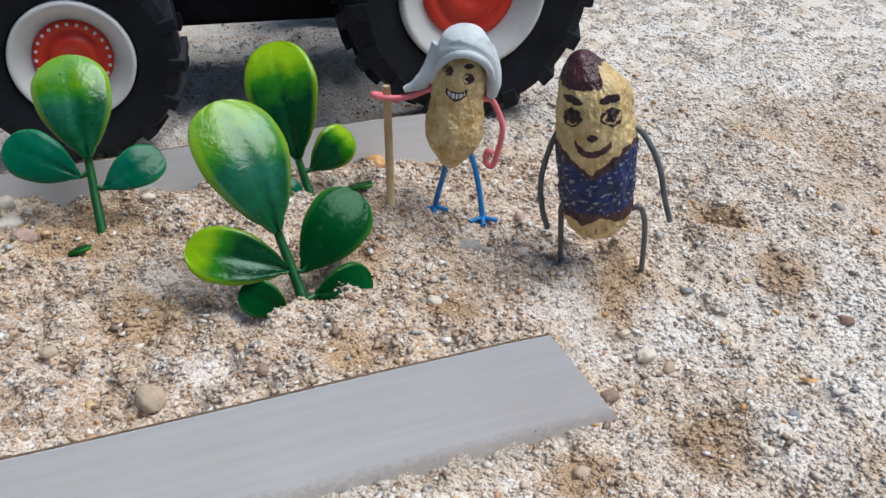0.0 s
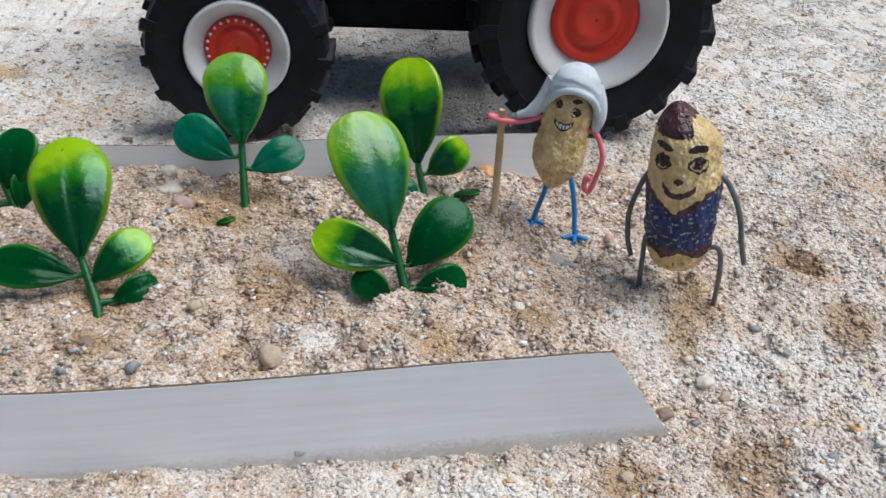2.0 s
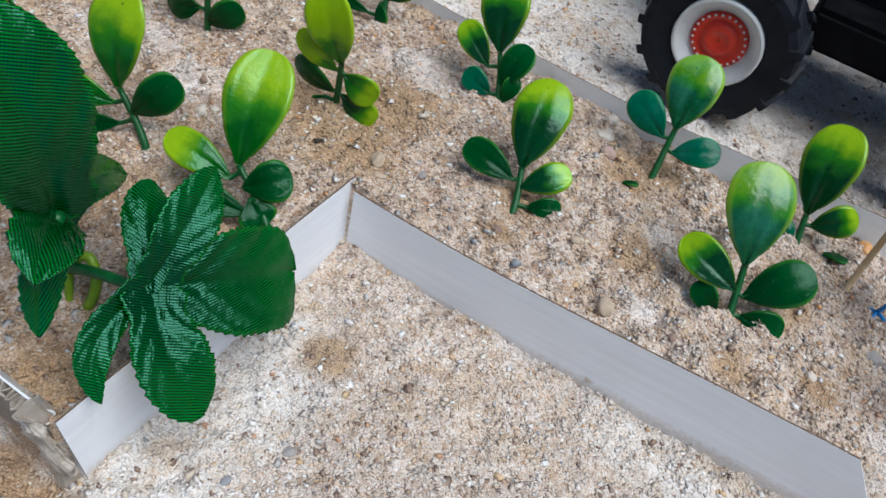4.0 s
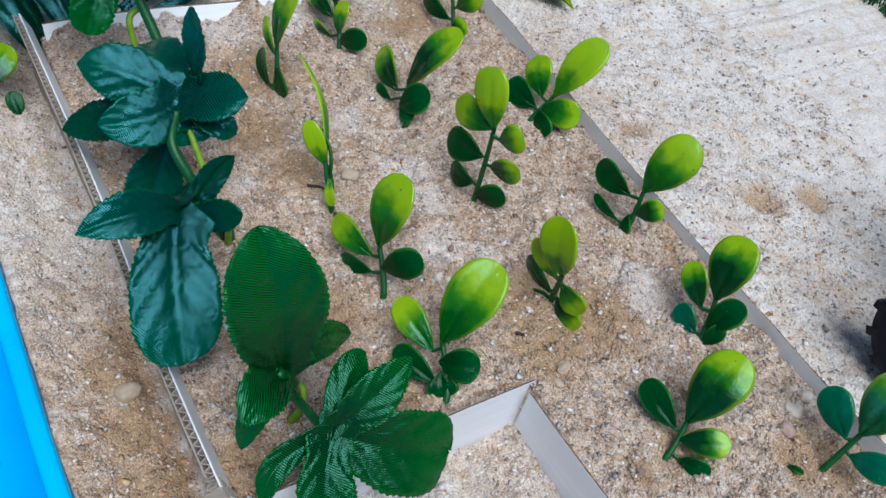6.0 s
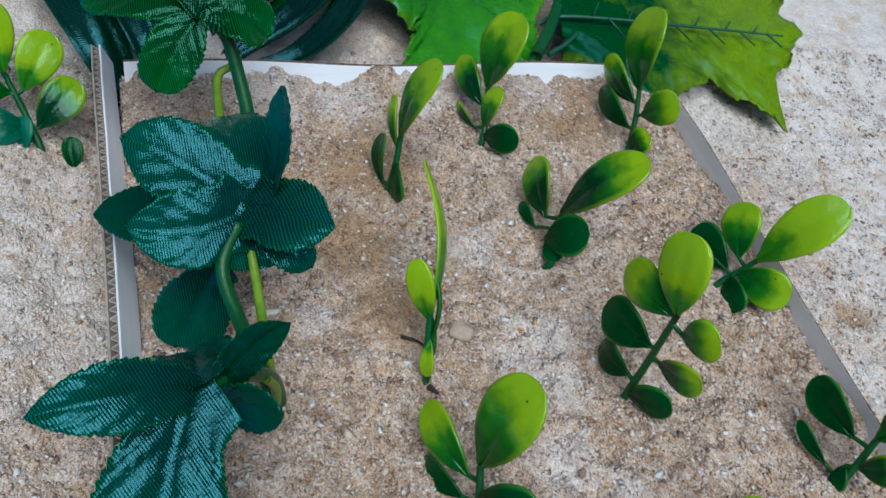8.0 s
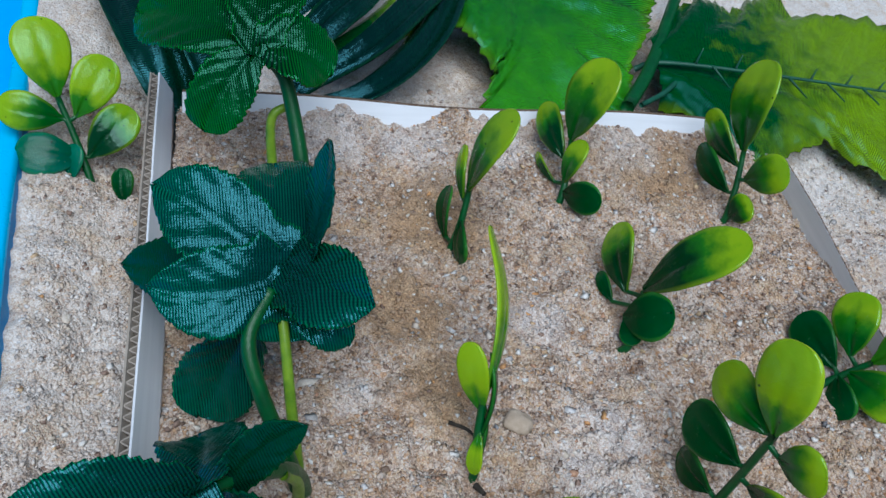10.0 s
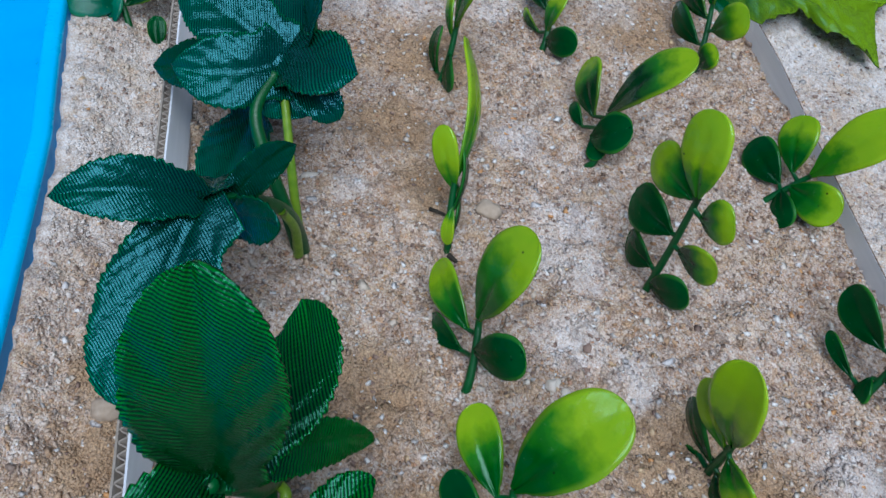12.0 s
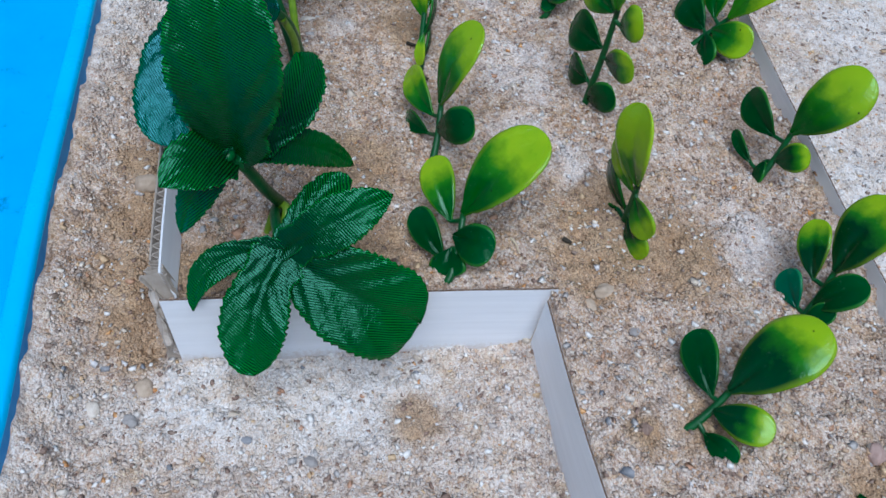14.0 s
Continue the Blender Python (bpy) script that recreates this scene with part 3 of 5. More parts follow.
def rounded_box(size, bevel=0.002, taper=1.0):
    bm = bmesh.new()
    bmesh.ops.create_cube(bm, size=1)
    for v in bm.verts:
        k = taper if v.co.z > 0 else 1.0
        v.co = Vector((v.co.x * size[0] * k, v.co.y * size[1] * k, v.co.z * size[2]))
    bmesh.ops.bevel(bm, geom=bm.edges[:] + bm.verts[:], offset=bevel, segments=2, affect="EDGES")
    return bm


# ---- cardboard strips ----
def wall_line(points, count=60):
    p = curve_points([(x, y, 0) for x, y in points], 12)
    d = [0.0]
    for a, b in zip(p, p[1:]):
        d.append(d[-1] + (b - a).length)
    want = np.linspace(0, d[-1], count)
    return [(float(np.interp(w, d, [q.x for q in p])), float(np.interp(w, d, [q.y for q in p]))) for w in want], d[-1]


def slab(line, off, half, low, high, seed, ragged=0.0, slant=0.0, cut=0.0, lean=0.0, splay=(0, 0)):
    """An upright sheet along a line: off shifts it sideways; slant leans its far end; splay tips the part above the sand; low and high give its rims."""
    bm = bmesh.new()
    rows, n = [], len(line)
    for i, (x, y) in enumerate(line):
        a, b = line[max(i - 1, 0)], line[min(i + 1, n - 1)]
        way = Vector((b[0] - a[0], b[1] - a[1], 0)).normalized()
        side = Vector((-way.y, way.x, 0))
        t = i / (n - 1)
        lo = (low(t) if callable(low) else low) + (0 if callable(low) else ragged) * float(value_noise(i * 0.37, seed, 1.0))
        hi = high(t) + 0.3 * ragged * float(value_noise(i * 0.21, seed + 9, 1.0))
        ring = []
        mid = 0.0 if lo < -0.001 and hi > 0.001 else 0.5 * (lo + hi)
        for z, s in ((lo, -1), (mid, -1), (hi, -1), (hi, 1), (mid, 1), (lo, 1)):
            q = Vector((x, y, z)) + side * (off + s * half + lean * (z - hi)) + Vector((*splay, 0)) * max(z, 0.0)
            if t > 1 - cut:
                q += way * slant * ((hi - z) / 0.025 - 0.5) * (t - 1 + cut) / max(cut, 1e-6)
            elif t < -cut:
                q += way * slant * (0.5 - (hi - z) / 0.025) * (cut + t) / cut
            ring.append(bm.verts.new(q))
        rows.append(ring)
    grid_faces(bm, rows, True)
    bm.faces.new(rows[0][::-1]), bm.faces.new(rows[-1])
    bmesh.ops.recalc_face_normals(bm, faces=bm.faces)
    return bm


def cardboard(points, low, high, thick, label, seed, flutes=False, ragged=0.0008, slant=0.0, cut=0.0, count=60, lean=0.0, splay=(0, 0)):
    line, length = wall_line(points, count)
    board = thing("cardboard_strip", (0, 0, 0), label, "cardboard", "strips round the bed")
    high = high if callable(high) else (lambda t, h=high: h)
    skin = 0.00022 if flutes else 0.00011
    inner = skin
    part("liner", slab(line, -thick / 2 + inner, inner, low, high, seed, ragged, slant, cut, lean, splay), WHITE_CARD, board, smooth=False)
    part("liner", slab(line[2:] if flutes else line, thick / 2 - skin, skin, low, high, seed, ragged, slant, cut, lean, splay), KRAFT if flutes else WHITE_CARD, board, smooth=False)
    lower = lambda t: high(t) - 0.0003
    if not flutes:
        part("core", slab(line, 0, thick / 2 - 2.05 * skin, low, lower, seed, ragged, slant, cut, lean, splay), BROWN_CARD, board, smooth=False)
        part("cut_edge", slab(line, 0, thick / 2 - 0.65 * skin, lambda t: high(t) - 0.00010, lambda t: high(t) + 0.00008, seed, ragged, slant, cut, lean, splay), BROWN_CARD, board, "bare brown cut edge", smooth=False)
    else:
        fine, _ = wall_line(points, int(length / 0.0004))
        waves = []
        n = len(fine)
        for i, (x, y) in enumerate(fine):
            a, b = fine[max(i - 1, 0)], fine[min(i + 1, n - 1)]
            way = Vector((b[0] - a[0], b[1] - a[1], 0)).normalized()
            k = inner - skin + (thick / 2 - inner - 1.4 * skin) * math.sin(i * 0.0004 / 0.0026 * math.tau)
            waves.append((x - way.y * k, y + way.x * k))
        part("corrugated_core", slab(waves, 0, 0.00016, low, lower, seed, 0, slant, cut, lean, splay), KRAFT, board, "fluted brown paper core", smooth=False)
    return board


cardboard([(-0.0022, -0.0007), (0.03, 0.0012), (0.07, 0.0052), (0.105, 0.0088), (0.1365, 0.0117)], -0.022, lambda t: 0.0030 - 0.0008 * math.sin(t * 5), 0.0006,
          "long white-faced cardboard strip edging the sand bed, cut aslant", 2, slant=0.018, cut=0.14)
cardboard([(-0.0047, 0.0022), (-0.0044, -0.03), (-0.0034, -0.06), (-0.0026, -0.0872)], -0.022, lambda t: 0.0044 - 0.0002 * t, 0.0006,
          "short white-faced cardboard strip under a cloth leaf", 4, slant=-0.003, cut=0.2, lean=-0.06)
cardboard([(-0.005, -0.0872), (-0.05, -0.0880), (-0.10, -0.0876), (-0.15, -0.0888), (-0.212, -0.0912)], -0.022, lambda t: 0.0065 + 0.002 * math.sin(t * 3), 0.0027,
          "corrugated cardboard strip with its flutes showing on top", 6, True, count=120, slant=0.007, cut=-0.04, splay=(0, -0.45))
cardboard([(-0.2065, -0.0868), (-0.206, -0.03), (-0.2065, 0.03), (-0.2055, 0.076)], -0.02, lambda t: 0.0052 + 0.001 * math.sin(t * 9), 0.0010,
          "white cardboard strip half covered by sand", 8, lean=0.7)
cardboard([(0.135, 0.0905), (0.115, 0.0885), (0.07, 0.0865), (0.036, 0.0868), (0.0, 0.0900), (-0.035, 0.0905), (-0.11, 0.0912), (-0.165, 0.0935), (-0.196, 0.0938)], -0.02,
          lambda t: float(np.interp(t, [0.0, 0.06, 0.20, 0.30, 0.41, 0.51, 0.74, 0.90, 0.97, 1.0], [0.0115, 0.0115, 0.0090, 0.0060, 0.0034, 0.0028, 0.0048, 0.0062, 0.0060, 0.0005])), 0.0005,
          "long thin white cardboard strip with a dark top edge", 10)


def torn_end():
    """Crumpled brown paper at the cut end of the corrugated strip."""
    bm = rounded_box((0.0058, 0.0014, 0.0185), 0.0005)
    bmesh.ops.subdivide_edges(bm, edges=bm.edges[:], cuts=6, use_grid_fill=True)
    for v in bm.verts:
        v.co += 0.0013 * noise.noise_vector(v.co * 330) + 0.0007 * noise.noise_vector(v.co * 1000)
    ob = part("torn_paper", bm, PALE_KRAFT, None, "torn crumpled brown paper at the strip's end", smooth=False)
    ob.matrix_basis = pose(-0.0060, -0.0896, -0.0062, 6, -17, 6)
    ob["category"] = "paper"


torn_end()


# ---- small plastic sprigs ----
SPRIG_COUNT = [0]


def sprig(x, y, azimuth, rise, leaves, sink=0.001, label=""):
    """A flat moulded sprig: leaves hold the foot and the tip of each leaf across and up its face, in millimetres, its width and its paint."""
    SPRIG_COUNT[0] += 1
    seed = SPRIG_COUNT[0] * 17
    z = ground_z(x, y)
    z = 0.0 if z > -0.006 else z
    plant = thing("plastic_sprig", (x, y, z), label or "glossy green plastic sprig with lime-tipped oval leaves stuck in sand", "artificial plant", "sprigs planted in the bed")
    a, e = radians(azimuth), radians(rise)
    n = Vector((math.cos(e) * math.cos(a), math.cos(e) * math.sin(a), math.sin(e)))
    e1 = Vector((0, 0, 1)).cross(n).normalized()
    e2 = n.cross(e1)
    flat = lambda u, v, w=0.0: (e1 * u + e2 * v + n * w) / 1000
    r = random.Random(seed)
    high = max(leaves, key=lambda q: q[1])
    stem = curve_points([flat(0, -4), flat(0, 0), flat(high[0] * 0.45, high[1] * 0.5, -0.3), flat(high[0], high[1])], 5)
    part("stem", tube(stem, [0.00118 - 0.0004 * i / len(stem) for i in range(len(stem))], 8), STEM, plant)
    for i, (bu, bv, tu, tv, w, kind, *out) in enumerate(leaves):
        rise_by = max(0.0, 0.5 * w - 0.5 * (bv + tv)) * 0.7 if bv < 8 else 0.0
        tv += rise_by
        bv += 0.5 * rise_by
        turn = Vector(flat(0, 0, 1)) * 1000
        twist = Matrix.Rotation(radians(r.uniform(-14, 14)), 3, (Vector(flat(tu - bu, tv - bv))).normalized())
        tipped = flat(tu, tv, out[0] if out else r.uniform(-0.6, 1.2))
        face = flat(*out[1]) if len(out) > 1 else twist @ turn
        part("leaf", moulded_leaf(flat(bu, bv, 0.2), tipped, face, w / 1000, seed + i), LEAF[kind], plant)
        if (bu, bv) != high[:2]:
            near = min(stem, key=lambda q: (q - flat(bu, bv)).length)
            if (near - flat(bu, bv)).length > 0.0008:
                part("leaf_stalk", tube([near, flat(bu, bv, 0.2), Vector(flat(bu + 0.12 * (tu - bu), bv + 0.12 * (tv - bv), 0.2))], [0.0007, 0.00055, 0.0005], 7), STEM, plant)
    return plant


sprig(-0.0113, -0.0228, -63, 42, [(-9.4, 12.9, -6.6, 40.6, 15.8, 'y'), (-10.5, 9.3, -27.2, 16.4, 9.1, 'y'), (-4.9, 1.3, -20.5, 2.9, 7.7, 'd'), (-7.2, 7.7, 3.5, 12.9, 10.3, 'd'), (-5.2, 3.5, -1.0, -3.5, 9.5, 'd')])
sprig(-0.0502, -0.0235, -76, 22, [(-9.8, 12.7, -12.4, 37.1, 14.5, 'y'), (-10.2, 8.6, -28.7, 9.6, 8.8, 'y'), (-7.7, 3.3, -20.8, -2.2, 5.6, 'd'), (-5.2, 7.8, 5.5, 19.9, 10.0, 'd')])
sprig(-0.1539, -0.0176, -79, 18, [(-6.5, 14.6, -6.6, 39.9, 12.6, 'y'), (-6.2, 11.7, -16.5, 21.2, 5.4, 'y'), (-3.8, -0.1, -13.2, 10.0, 7.7, 'd'), (-2.2, 7.8, 6.4, 0.5, 9.1, 'd')])
sprig(-0.1728, 0.0174, -77, 21, [(-10.4, 13.5, -14.2, 37.9, 15.8, 'y'), (-8.4, 8.3, -26.7, 13.3, 9.2, 'm'), (-5.5, 1.6, -17.6, 2.2, 3.1, 'm'), (-2.6, 4.1, -6.0, 16.9, 8.2, 'y'), (-0.6, 2.3, 11.6, 10.3, 9.3, 'd')])
sprig(-0.1670, 0.0675, -79, 16, [(-10.3, 17.0, -22.9, 40.0, 17.0, 'y'), (-8.7, 12.9, -28.3, 16.8, 9.8, 'm'), (-5.0, 5.5, -23.5, 7.7, 8.9, 'd'), (-3.5, 11.9, 5.6, 23.9, 11.3, 'y'), (1.2, 1.0, 3.6, 9.6, 9.0, 'm')])
sprig(-0.1228, 0.0229, -82, 29, [(-9.0, 10.1, -0.4, 38.9, 14.1, 'm'), (-12.1, 5.8, -29.1, 13.3, 11.7, 'm'), (-6.8, 1.9, 2.1, 13.8, 12.0, 'd'), (-12.3, 0.9, -21.7, 1.4, 3.9, 'd'), (-6.2, 1.5, 1.6, 0.5, 6.1, 'd')])
sprig(-0.0786, 0.0264, -73, 3, [(-1.1, 30.8, -9.1, 49.4, 12.3, 'Y'), (-2.2, 29.5, -17.8, 30.6, 11.4, 'y'), (-2.0, 17.8, -17.3, 16.4, 11.8, 'd'), (-2.3, 5.6, -13.2, 4.4, 10.0, 'd'), (2.6, 28.0, 10.9, 35.2, 9.9, 'y'), (2.2, 16.5, 13.1, 21.9, 10.1, 'm'), (0.2, 1.5, 10.5, 9.9, 9.3, 'd')])
sprig(-0.1097, 0.0715, -74, 33, [(2.8, 12.3, 8.4, 39.7, 14.0, 'Y'), (-1.4, 9.3, -11.7, 21.7, 11.5, 'y'), (-1.4, 4.6, -17.4, 6.5, 11.2, 'd'), (1.5, 6.4, 16.8, 10.8, 11.7, 'y'), (0.4, 1.6, 9.9, -6.5, 8.7, 'd')])
sprig(-0.0461, 0.0706, -78, 23, [(-3.0, 15.4, 1.5, 40.2, 15.4, 'y'), (-6.4, 11.2, -22.4, 14.2, 10.0, 'd'), (-0.2, 7.3, 6.3, 15.7, 8.2, 'm'), (-5.3, 1.2, -17.0, 3.6, 3.8, 'd'), (-2.6, 5.0, 0.6, -1.0, 4.8, 'd')])
sprig(-0.0293, 0.0258, -75, -5, [(0.6, 15.6, -4.9, 38.0, 12.8, 'Y'), (-0.5, 12.6, -11.9, 21.2, 8.1, 'Y'), (-0.9, 5.0, -12.6, 12.0, 8.5, 'd'), (1.8, 12.0, 11.9, 8.0, 9.6, 'y'), (1.6, 3.4, 12.5, -2.1, 8.7, 'm'), (-3.6, 1.0, -7.4, -3.6, 3.2, 'd')])
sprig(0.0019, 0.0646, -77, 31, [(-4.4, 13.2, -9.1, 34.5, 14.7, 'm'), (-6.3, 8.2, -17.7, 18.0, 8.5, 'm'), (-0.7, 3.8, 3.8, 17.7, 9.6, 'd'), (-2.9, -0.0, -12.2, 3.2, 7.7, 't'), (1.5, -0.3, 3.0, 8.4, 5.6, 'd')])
sprig(0.0296, 0.0275, -77, 44, [(-2.2, 10.4, -2.9, 35.0, 15.4, 'm'), (-3.2, 6.6, -18.6, 11.1, 8.7, 'd'), (-0.5, 5.3, 10.6, 13.6, 8.4, 'm'), (2.8, 0.9, 11.5, 3.8, 5.6, 'd')])
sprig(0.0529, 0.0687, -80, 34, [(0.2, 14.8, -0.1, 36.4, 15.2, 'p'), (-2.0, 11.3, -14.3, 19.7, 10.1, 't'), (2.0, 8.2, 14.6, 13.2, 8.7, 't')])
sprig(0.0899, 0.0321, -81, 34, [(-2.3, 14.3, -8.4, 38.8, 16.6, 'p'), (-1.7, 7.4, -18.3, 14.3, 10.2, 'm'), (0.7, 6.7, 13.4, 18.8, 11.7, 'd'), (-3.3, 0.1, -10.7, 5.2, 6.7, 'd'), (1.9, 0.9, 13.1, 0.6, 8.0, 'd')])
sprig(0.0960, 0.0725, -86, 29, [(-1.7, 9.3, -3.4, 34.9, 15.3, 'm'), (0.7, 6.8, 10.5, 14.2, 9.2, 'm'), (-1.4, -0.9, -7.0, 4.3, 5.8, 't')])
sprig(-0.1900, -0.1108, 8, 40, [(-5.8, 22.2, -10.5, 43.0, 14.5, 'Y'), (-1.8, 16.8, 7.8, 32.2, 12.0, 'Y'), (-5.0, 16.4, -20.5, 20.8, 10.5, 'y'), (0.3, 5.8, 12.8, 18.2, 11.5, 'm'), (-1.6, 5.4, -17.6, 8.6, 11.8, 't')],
      label="glossy lime and green plastic sprig in the sand beside the tray")

# the sprig seen edge-on, standing alone
sprig(-0.0905, -0.0228, 81, 4, [(9.0, 15.0, 42.0, 31.5, 10.0, "Y", 0.0, (-0.30, 0.25, 0.90)), (8.0, 12.0, 14.5, 26.5, 6.6, "Y", -4.2, (-0.9, 0.35, -0.35)), (4.0, 9.0, 17.0, 20.0, 5.0, "d", 1.0, (-0.1, 0.2, 1.0)),
                                (4.5, 9.5, -1.0, 2.0, 3.6, "Y", -0.3, (-0.6, 0.7, -0.5)), (1.0, 3.0, 12.0, 10.0, 4.0, "d", 1.0, (0.0, 0.2, 1.0))],
      label="narrow lime plastic sprig turned edgewise in the sand")


def fallen_leaf(x, y, angle, size, kind, label, lift=0.0008, tilt=0):
    """A loose moulded leaf lying half sunk in the sand."""
    ob = part("leaf_scrap", moulded_leaf((0, 0, 0), (size, 0, 0.0006), (0, 0.25, 1), size * 0.62, int(1000 * (x + y + 1)), 0.04), LEAF[kind])
    ob.matrix_basis = pose(x, y, ground_z(x, y) + lift, 0, -tilt, angle)
    return tagged(ob, label, "leaf scrap")


fallen_leaf(0.0475, 0.0592, 25, 0.0045, "d", "small torn green plastic leaf lying flat on sand")
fallen_leaf(-0.1880, -0.1158, 170, 0.0105, "t", "teal-green plastic leaf half sunk beside the tray", -0.0022, 42)
fallen_leaf(-0.1860, -0.1022, 185, 0.0100, "d", "dark green plastic leaf half sunk beside a strip", -0.0012, 42)
fallen_leaf(0.1035, 0.0755, 15, 0.008, "d", "dark green plastic leaf half buried beside a sprig")


# ---- cloth plants along the corrugated strip ----
def lobe(bm, base, mid, tip, face, width, root, seed, weft, blunt=0.62, fold=0.09, vein=0.052):
    """One toothed lobe of cloth along a bent spine, creased along its middle, wide at its root where it joins the others."""
    layer, thread = bm.loops.layers.uv["UVMap"], bm.loops.layers.uv["Thread"]
    r = random.Random(seed)
    base, mid, tip, face = Vector(base), Vector(mid), Vector(tip), Vector(face).normalized()
    pull = 2 * mid - 0.5 * (base + tip)
    length = (mid - base).length + (tip - mid).length
    teeth, per, n_u = max(9, int(length / 0.0017)), 4, 16
    n_s = teeth * per
    warp = face.cross(Vector(weft)).normalized()
    across = warp.cross(face)
    ruffle, phase, lean = r.uniform(0.02, 0.045), r.uniform(0, 6), r.uniform(-0.05, 0.05)
    sheets = []
    for sheet in (1, -1):
        rows, uvs = [], {}
        for i in range(n_s + 1):
            q = i / n_s
            p = base * (1 - q) ** 2 + pull * 2 * q * (1 - q) + tip * q * q
            way = ((pull - base) * (1 - q) + (tip - pull) * q).normalized()
            side = way.cross(face).normalized()
            up = side.cross(way)
            oval = (max(q, 1e-4) / 0.52) ** 0.75 * (max(1 - q, 1e-4) / 0.48) ** blunt if q < 1 else 0.0
            w = max(min(1.0, oval), root * (1 - q / 0.55) ** 0.5 if q < 0.55 else 0.0, 0.04)
            w *= min(1.0, 0.30 + 6.0 * q)
            bite = ((i % per) / per) * (0.07 + 0.09 * LATTICE_RANDOM[(i // per * 7 + seed) % 64]) * min(1.0, 0.012 / width) * (1 if q < 1 else 0)
            row = []
            for k in range(n_u + 1):
                u = 2 * k / n_u - 1
                x = u * w * width / 2 * (1 - (bite if abs(u) > 0.86 else 0)) + lean * width * math.sin(math.pi * q)
                press = abs(math.sin((q - 0.40 * abs(u)) * math.pi * 5.0)) - 0.6
                lift = fold * width * abs(u) * w * 0.5 + vein * width * press * abs(u) ** 0.6 * min(1, 3 * q) * (1 - 0.5 * q)
                lift += ruffle * width * math.sin(q * 8 + phase + 2 * u) * abs(u) - 0.035 * width * math.exp(-(u * 7) ** 2)
                flat = p + side * x
                v = bm.verts.new(flat + up * (lift + sheet * 0.00016))
                uvs[v] = (k / n_u, q), (flat.dot(warp) / 0.025, flat.dot(across) / 0.025)
                row.append(v)
            rows.append(row)
        for f in grid_faces(bm, rows, flip=sheet > 0):
            for loop in f.loops:
                loop[layer].uv, loop[thread].uv = uvs[loop.vert]
        sheets.append(rows)
    a, b = [[w[0] for w in rows] + rows[-1][1:-1] + [w[-1] for w in rows[::-1]] for rows in sheets]
    for i in range(len(a) - 1):
        bm.faces.new((a[i], a[i + 1], b[i + 1], b[i]))


def palm(hub, lobes, seed, weft):
    """A cloth leaf cut into lobes round a hub. Each lobe: its middle, tip, facing, width, share of the width at its root, roundness of its tip."""
    bm = bmesh.new()
    bm.loops.layers.uv.new("UVMap"), bm.loops.layers.uv.new("Thread")
    for i, (mid, tip, face, width, root, blunt) in enumerate(lobes):
        start = Vector(hub) + 0.12 * (Vector(hub) - Vector(mid)) + 0.00025 * i * Vector(face).normalized()
        lobe(bm, start, mid, tip, face, width, root, seed + 13 * i, weft, blunt)
    bmesh.ops.recalc_face_normals(bm, faces=bm.faces)
    return bm


def cloth_plant(at, label, stems, leaves):
    """Stems: points, radius, paint; leaves: hub, lobes, paint, the way across the threads. All in metres in the world."""
    plant = thing("cloth_plant", (0, 0, 0), label, "artificial plant", "cloth plants in the bed")
    o = Vector(at)
    plant.matrix_basis = pose(*at)
    for points, radius, mat in stems:
        line = curve_points([Vector(p) - o for p in points], 6)
        n = len(line)
        part("stem", tube(line, [radius * (1.12 - 0.3 * i / n) for i in range(n)], 10), mat, plant)
    for i, (hub, lobes, mat, weft) in enumerate(leaves):
        ob = part("leaf", palm(hub, lobes, 31 * i + int(1e4 * abs(at[0])), weft), mat, plant)
        ob.data.transform(Matrix.Translation(-o))
    return plant


cloth_plant((-0.034, -0.061, -0.002), "dark green cloth leaf with five toothed lobes drooping over a strip",
            [([(-0.034, -0.0625, -0.006), (-0.030, -0.0640, 0.004), (-0.020, -0.0640, 0.011), (-0.006, -0.0620, 0.0145)], 0.0013, STEM)],
            [((-0.0065, -0.0615, 0.0160),
              [((0.0022, -0.0487, 0.0128), (0.0048, -0.0322, 0.0044), (0.80, 0.05, 0.60), 0.0225, 0.60, 0.36),
               ((-0.0075, -0.0505, 0.0255), (-0.0117, -0.0388, 0.0288), (0.72, -0.30, 0.62), 0.0120, 0.95, 0.85),
               ((0.0040, -0.0680, 0.0095), (0.0132, -0.0676, -0.0018), (0.66, -0.15, 0.74), 0.0152, 1.00, 0.55),
               ((-0.0048, -0.0757, 0.0140), (0.0008, -0.0811, 0.0048), (0.70, -0.45, 0.55), 0.0074, 1.10, 0.80),
               ((-0.0150, -0.0545, 0.0235), (-0.0200, -0.0470, 0.0240), (0.45, -0.45, 0.75), 0.0095, 1.0, 0.75)],
              CLOTH_GREEN, (0.40, 0.12, 0.90))])
